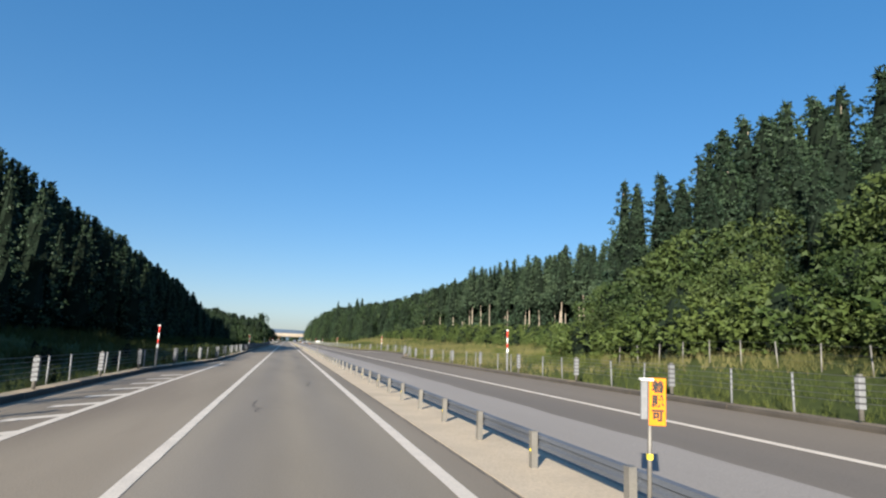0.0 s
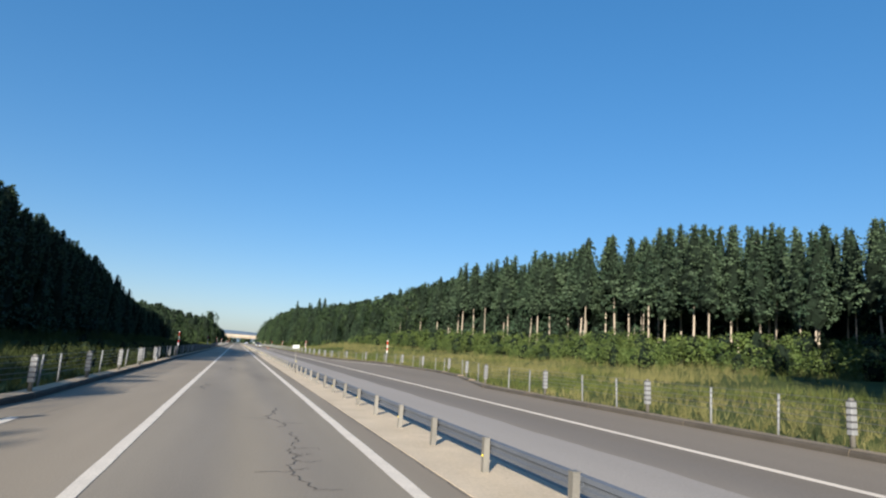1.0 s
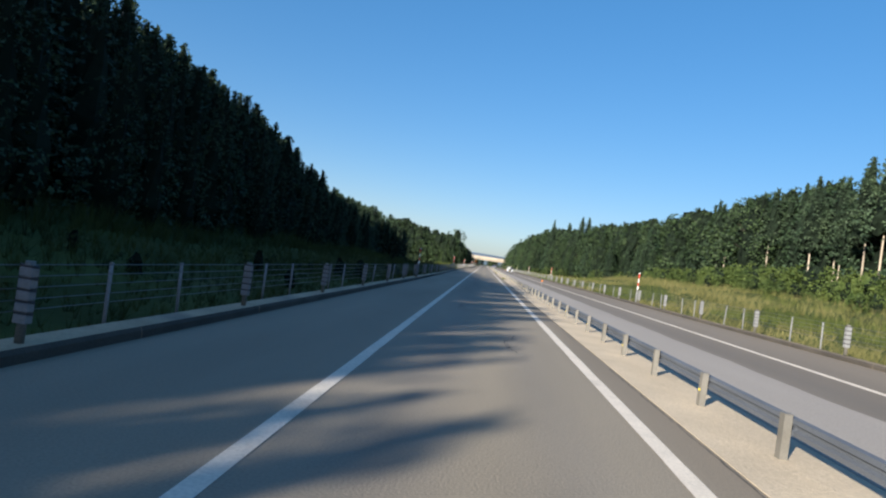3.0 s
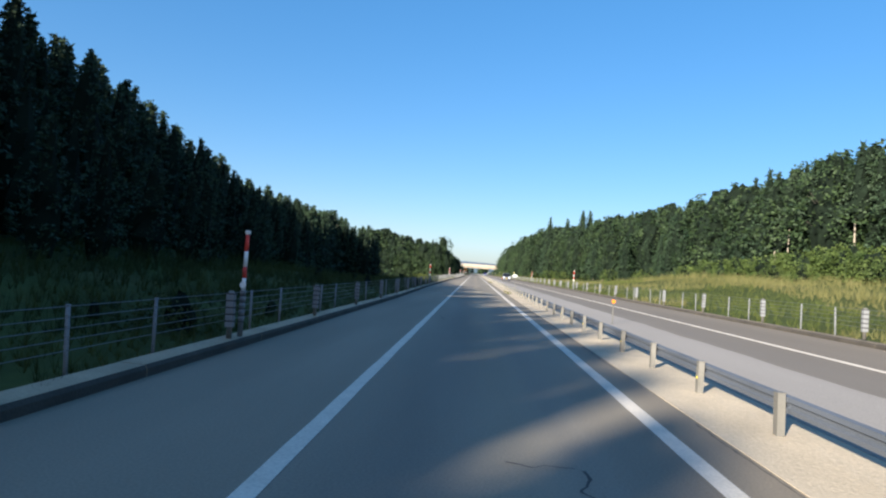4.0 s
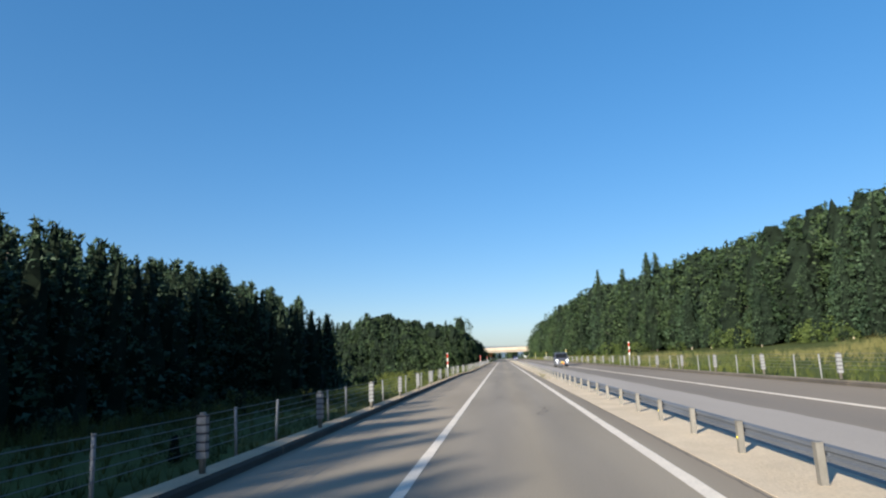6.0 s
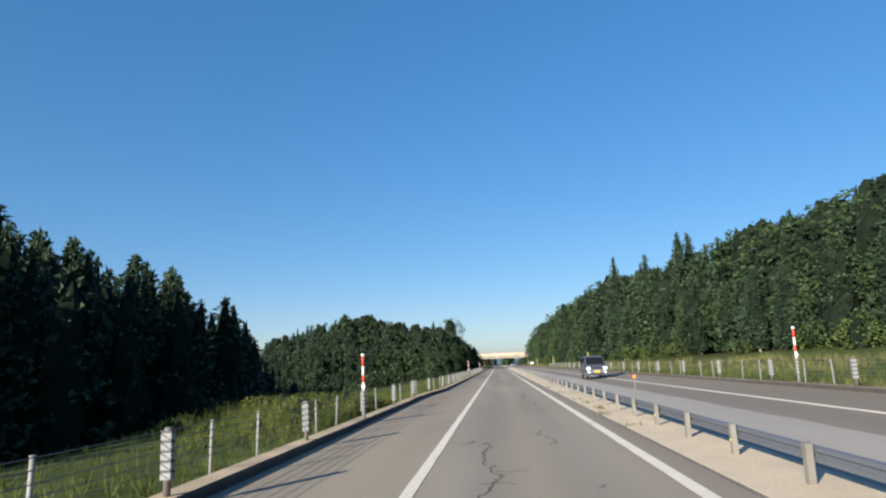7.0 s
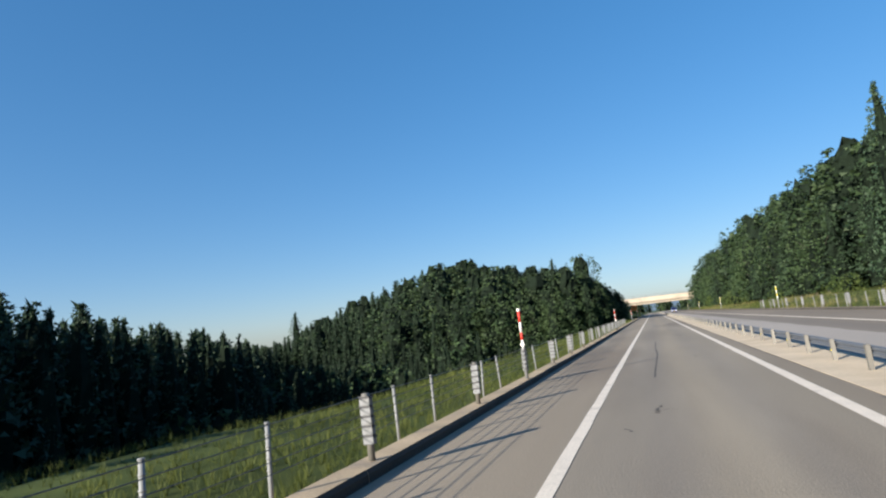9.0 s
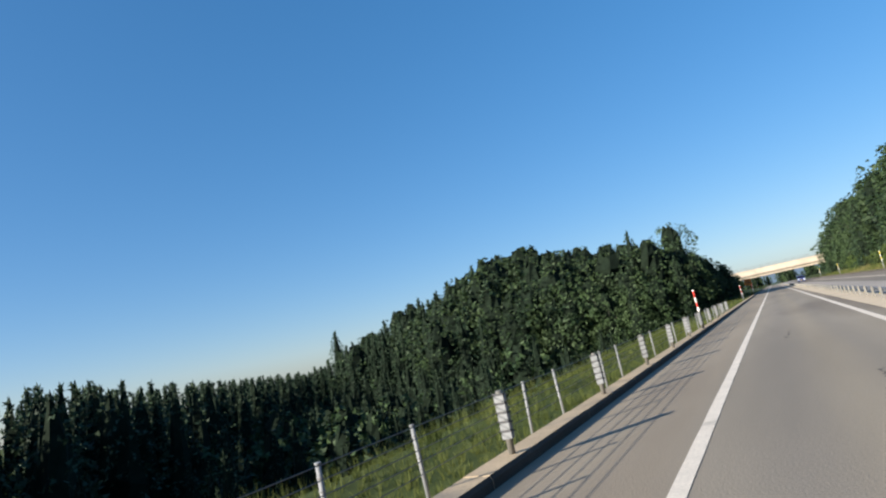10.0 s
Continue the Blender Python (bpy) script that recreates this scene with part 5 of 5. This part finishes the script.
# distant hills
def hill_line(name, y, height, mat, label, seed):
    bm = bmesh.new()
    rows = []
    for i in range(61):
        x = -3000 + 100 * i
        h = height * (0.6 + 0.4 * math.sin(i * 0.21 + seed) + 0.25 * noise.noise((i * 0.35, seed, 0)))
        rows.append([(x, y, -5), (x, y + 250, h), (x, y + 900, -5)])
    vs = [[bm.verts.new(c) for c in r] for r in rows]
    for r, s in zip(vs, vs[1:]):
        for k in range(2):
            bm.faces.new((r[k], s[k], s[k + 1], r[k + 1]))
    bmesh.ops.recalc_face_normals(bm, faces=bm.faces)
    tagged(new(name, mesh_of(bm, name, mat, True)), label, "hill", kind="structure")


hill_line("backdrop", 2600, 48, HAZY_HILL, "low wooded hills on the horizon, blued by painted haze", 2.0)


def wooded_hill(name, x0, x1, y, height, label):
    """A far slope covered with trees, its skyline uneven with crowns."""
    bm = bmesh.new()
    rows = []
    for i in range(int((x1 - x0) / 2.5) + 1):
        x = x0 + 2.5 * i
        f = ease(x0, x0 + (x1 - x0) * 0.45, x)
        h = height * f * (0.9 + 0.2 * noise.noise((x * 0.02, 3, 0)))
        col = []
        for k, (dy, s) in enumerate(((0, 0.0), (6, 0.45), (14, 0.7), (26, 0.9), (44, 1.0), (90, 0.7), (160, 0.0))):
            lump = (1.6 * noise.noise((x * 0.16, k * 1.7, 1)) + 1.0 * noise.noise((x * 0.5, k * 2.9, 4))) * (1 if 0 < s else 0)
            col.append(bm.verts.new((x, y + dy + 2 * noise.noise((x * 0.3, k, 7)), -3 + (h + 3) * s + lump)))
        rows.append(col)
    for r, s in zip(rows, rows[1:]):
        for k in range(6):
            bm.faces.new((r[k], s[k], s[k + 1], r[k + 1]))
    bmesh.ops.recalc_face_normals(bm, faces=bm.faces)
    tagged(new(name, mesh_of(bm, name, HILL_WOOD)), label, "hill", kind="structure")


wooded_hill("backdrop_hill", -12, 260, 840, 18, "dark wooded slope far beyond the bridge")


# ---- grass ----
def grass_field(name, label, spots, mat, gen, blades=9):
    base = np.array([(x, y, z) for x, y, z, h in spots])
    hs = np.array([h for *_, h in spots])
    co, tr = tufts(base + gen.normal(0, 0.10, base.shape) * [1, 1, 0], np.tile([0, 0, 1.0], (len(base), 1)), hs, hs * 0.018 + 0.005, blades, 0.30, gen)
    return tagged(new(name, arrays_mesh(name, co, tr, mat)), label, "grass", kind="stuff")


def strip(side, y0, y1, near, far, per_m2, h0, h1):
    out = []
    n = int((y1 - y0) * (far - near) * per_m2)
    edge = kerb_left if side < 0 else kerb_right
    for i in range(n):
        y = rnd.uniform(y0, y1)
        d = near + (far - near) * rnd.random() ** 1.5
        x = edge(y) + side * d
        patch = 0.5 + 0.5 * noise.noise((x * 0.25, y * 0.12, 3))
        h = (h0 + (h1 - h0) * min(1, d / 4)) * (0.55 + 0.9 * patch) * rnd.uniform(0.7, 1.15)
        out.append((x, y, ground_z(x, y) - 0.03, h))
    return out


verge = (strip(-1, -10, 330, 0.45, 4.5, 9.5, 0.26, 0.48) + strip(-1, -10, 196, 4.5, 10, 5.5, 0.5, 0.7) + strip(-1, 196, 330, 4.5, 10, 8.0, 0.16, 0.2)
         + strip(-1, 215, 330, 0.6, 9, 9.0, 0.2, 0.26) + strip(-1, 330, 480, 0.5, 6, 2.0, 0.3, 0.5) + strip(-1, 40, 175, 9, 14, 3.0, 0.8, 1.0))
right_grass = strip(1, -5, 110, 0.4, 12, 6.6, 0.32, 0.55) + strip(1, 110, 250, 0.4, 12, 4.4, 0.32, 0.55) + strip(1, 250, 480, 0.5, 10, 2.0, 0.35, 0.7) + strip(1, 58, 212, 12, 36, 1.5, 0.7, 0.9)
# from y = 196 on, the darkened shade colour gives way to the sunlit one
grass_field("grass", "tall green grass on the shaded roadside verge", [g for g in verge if g[1] < 196], VERGE_SHADED, np.random.default_rng(3))
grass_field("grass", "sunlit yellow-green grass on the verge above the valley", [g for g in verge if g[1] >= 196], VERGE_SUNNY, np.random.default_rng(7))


def straw(x):
    """Dry grass gathers in a band towards the wood."""
    return 0.35 * ease(17, 22, x) - 0.05


half = [g for g in right_grass if noise.noise((g[0] * 0.15, g[1] * 0.06, 9)) > straw(g[0])]
rest = [g for g in right_grass if noise.noise((g[0] * 0.15, g[1] * 0.06, 9)) <= straw(g[0])]
grass_field("grass", "tall green grass on the sunny roadside bank", half, GRASS, np.random.default_rng(4))
grass_field("dry_grass", "straw-coloured tall grass on the sunny roadside bank", rest, GRASS_DRY, np.random.default_rng(5))
weeds = [(x + jit(0.1), y + jit(0.25), 0.0, rnd.uniform(0.25, 0.6) * h)
         for x, y, h in [(2.54, 166.7, 0.5), (2.6, 164.1, 0.55), (2.42, 163.0, 0.45), (2.42, 162.1, 0.5), (2.38, 161.3, 0.45), (2.5, 168.6, 0.35), (2.64, 217.9, 0.5), (2.4, 215.7, 0.45),
                         (2.68, 220.7, 0.4), (2.6, 223.1, 0.35), (2.5, 212.5, 0.4), (2.5, 229, 0.35), (2.5, 236, 0.3)] for i in range(14)]
grass_field("weeds", "yellow-green weeds in the joint beside the median", weeds, GRASS_DRY, np.random.default_rng(6), 7)
# leafy weeds on the left verge
for i in range(50):
    yy = rnd.uniform(0, 196)
    d = rnd.uniform(1.0, 7.5)
    x = kerb_left(yy) - d
    plant(herbs, x, yy, ground_z(x, yy) + rnd.uniform(0.4, 1.0), 1.2, 0.4)
# a mound of tall weeds beside the fence
mound = []
for i in range(1500):
    yy = rnd.gauss(222.0, 3.2)
    x = kerb_left(yy) - 1.3 - abs(rnd.gauss(1.7, 1.5))
    z = ground_z(x, yy) - 0.05
    mound.append((x, yy, z, max(0.3, 0.82 - z) * rnd.uniform(0.6, 1.05) * math.exp(-((yy - 221) / 9) ** 2)))
grass_field("weeds", "mound of tall yellow-green weeds behind the fence", mound, VERGE_SUNNY, np.random.default_rng(8), 12)
mound_herbs = kinds(3, "weed_clump", "dense yellow-green weeds heaped behind the fence", "weeds", "weed clumps on the verge",
                    lambda i: broad_arrays(190 + i, 1.2, 1.0, 18, 44, 0.06, 0.0, 4, 5, 0.25), VERGE_SUNNY, lambda i: trunk_mesh("stem", 0.9, 0.02, BARK_GREY, 4, 75 + i), 1.2)
for i in range(30):
    yy = rnd.gauss(220.5, 4.0)
    x = kerb_left(yy) - 1.6 - abs(rnd.gauss(1.6, 1.3))
    z = ground_z(x, yy) - 0.05
    h = max(0.4, 0.85 - z) * rnd.uniform(0.7, 1.0) * math.exp(-((yy - 220.5) / 9) ** 2)
    mound_herbs[rnd.randrange(3)].put(x, yy, z, h, rnd.uniform(0, 360), (0, 0), 1.1)
# sunlit leafy weeds behind the fence
for i in range(26):
    yy = rnd.uniform(57, 77)
    x = kerb_left(yy) - rnd.uniform(0.9, 3.6)
    z = ground_z(x, yy) - 0.04
    herbs[rnd.randrange(4)].put(x, yy, z, rnd.uniform(0.6, 1.1), rnd.uniform(0, 360), (0, 0), 1.25)
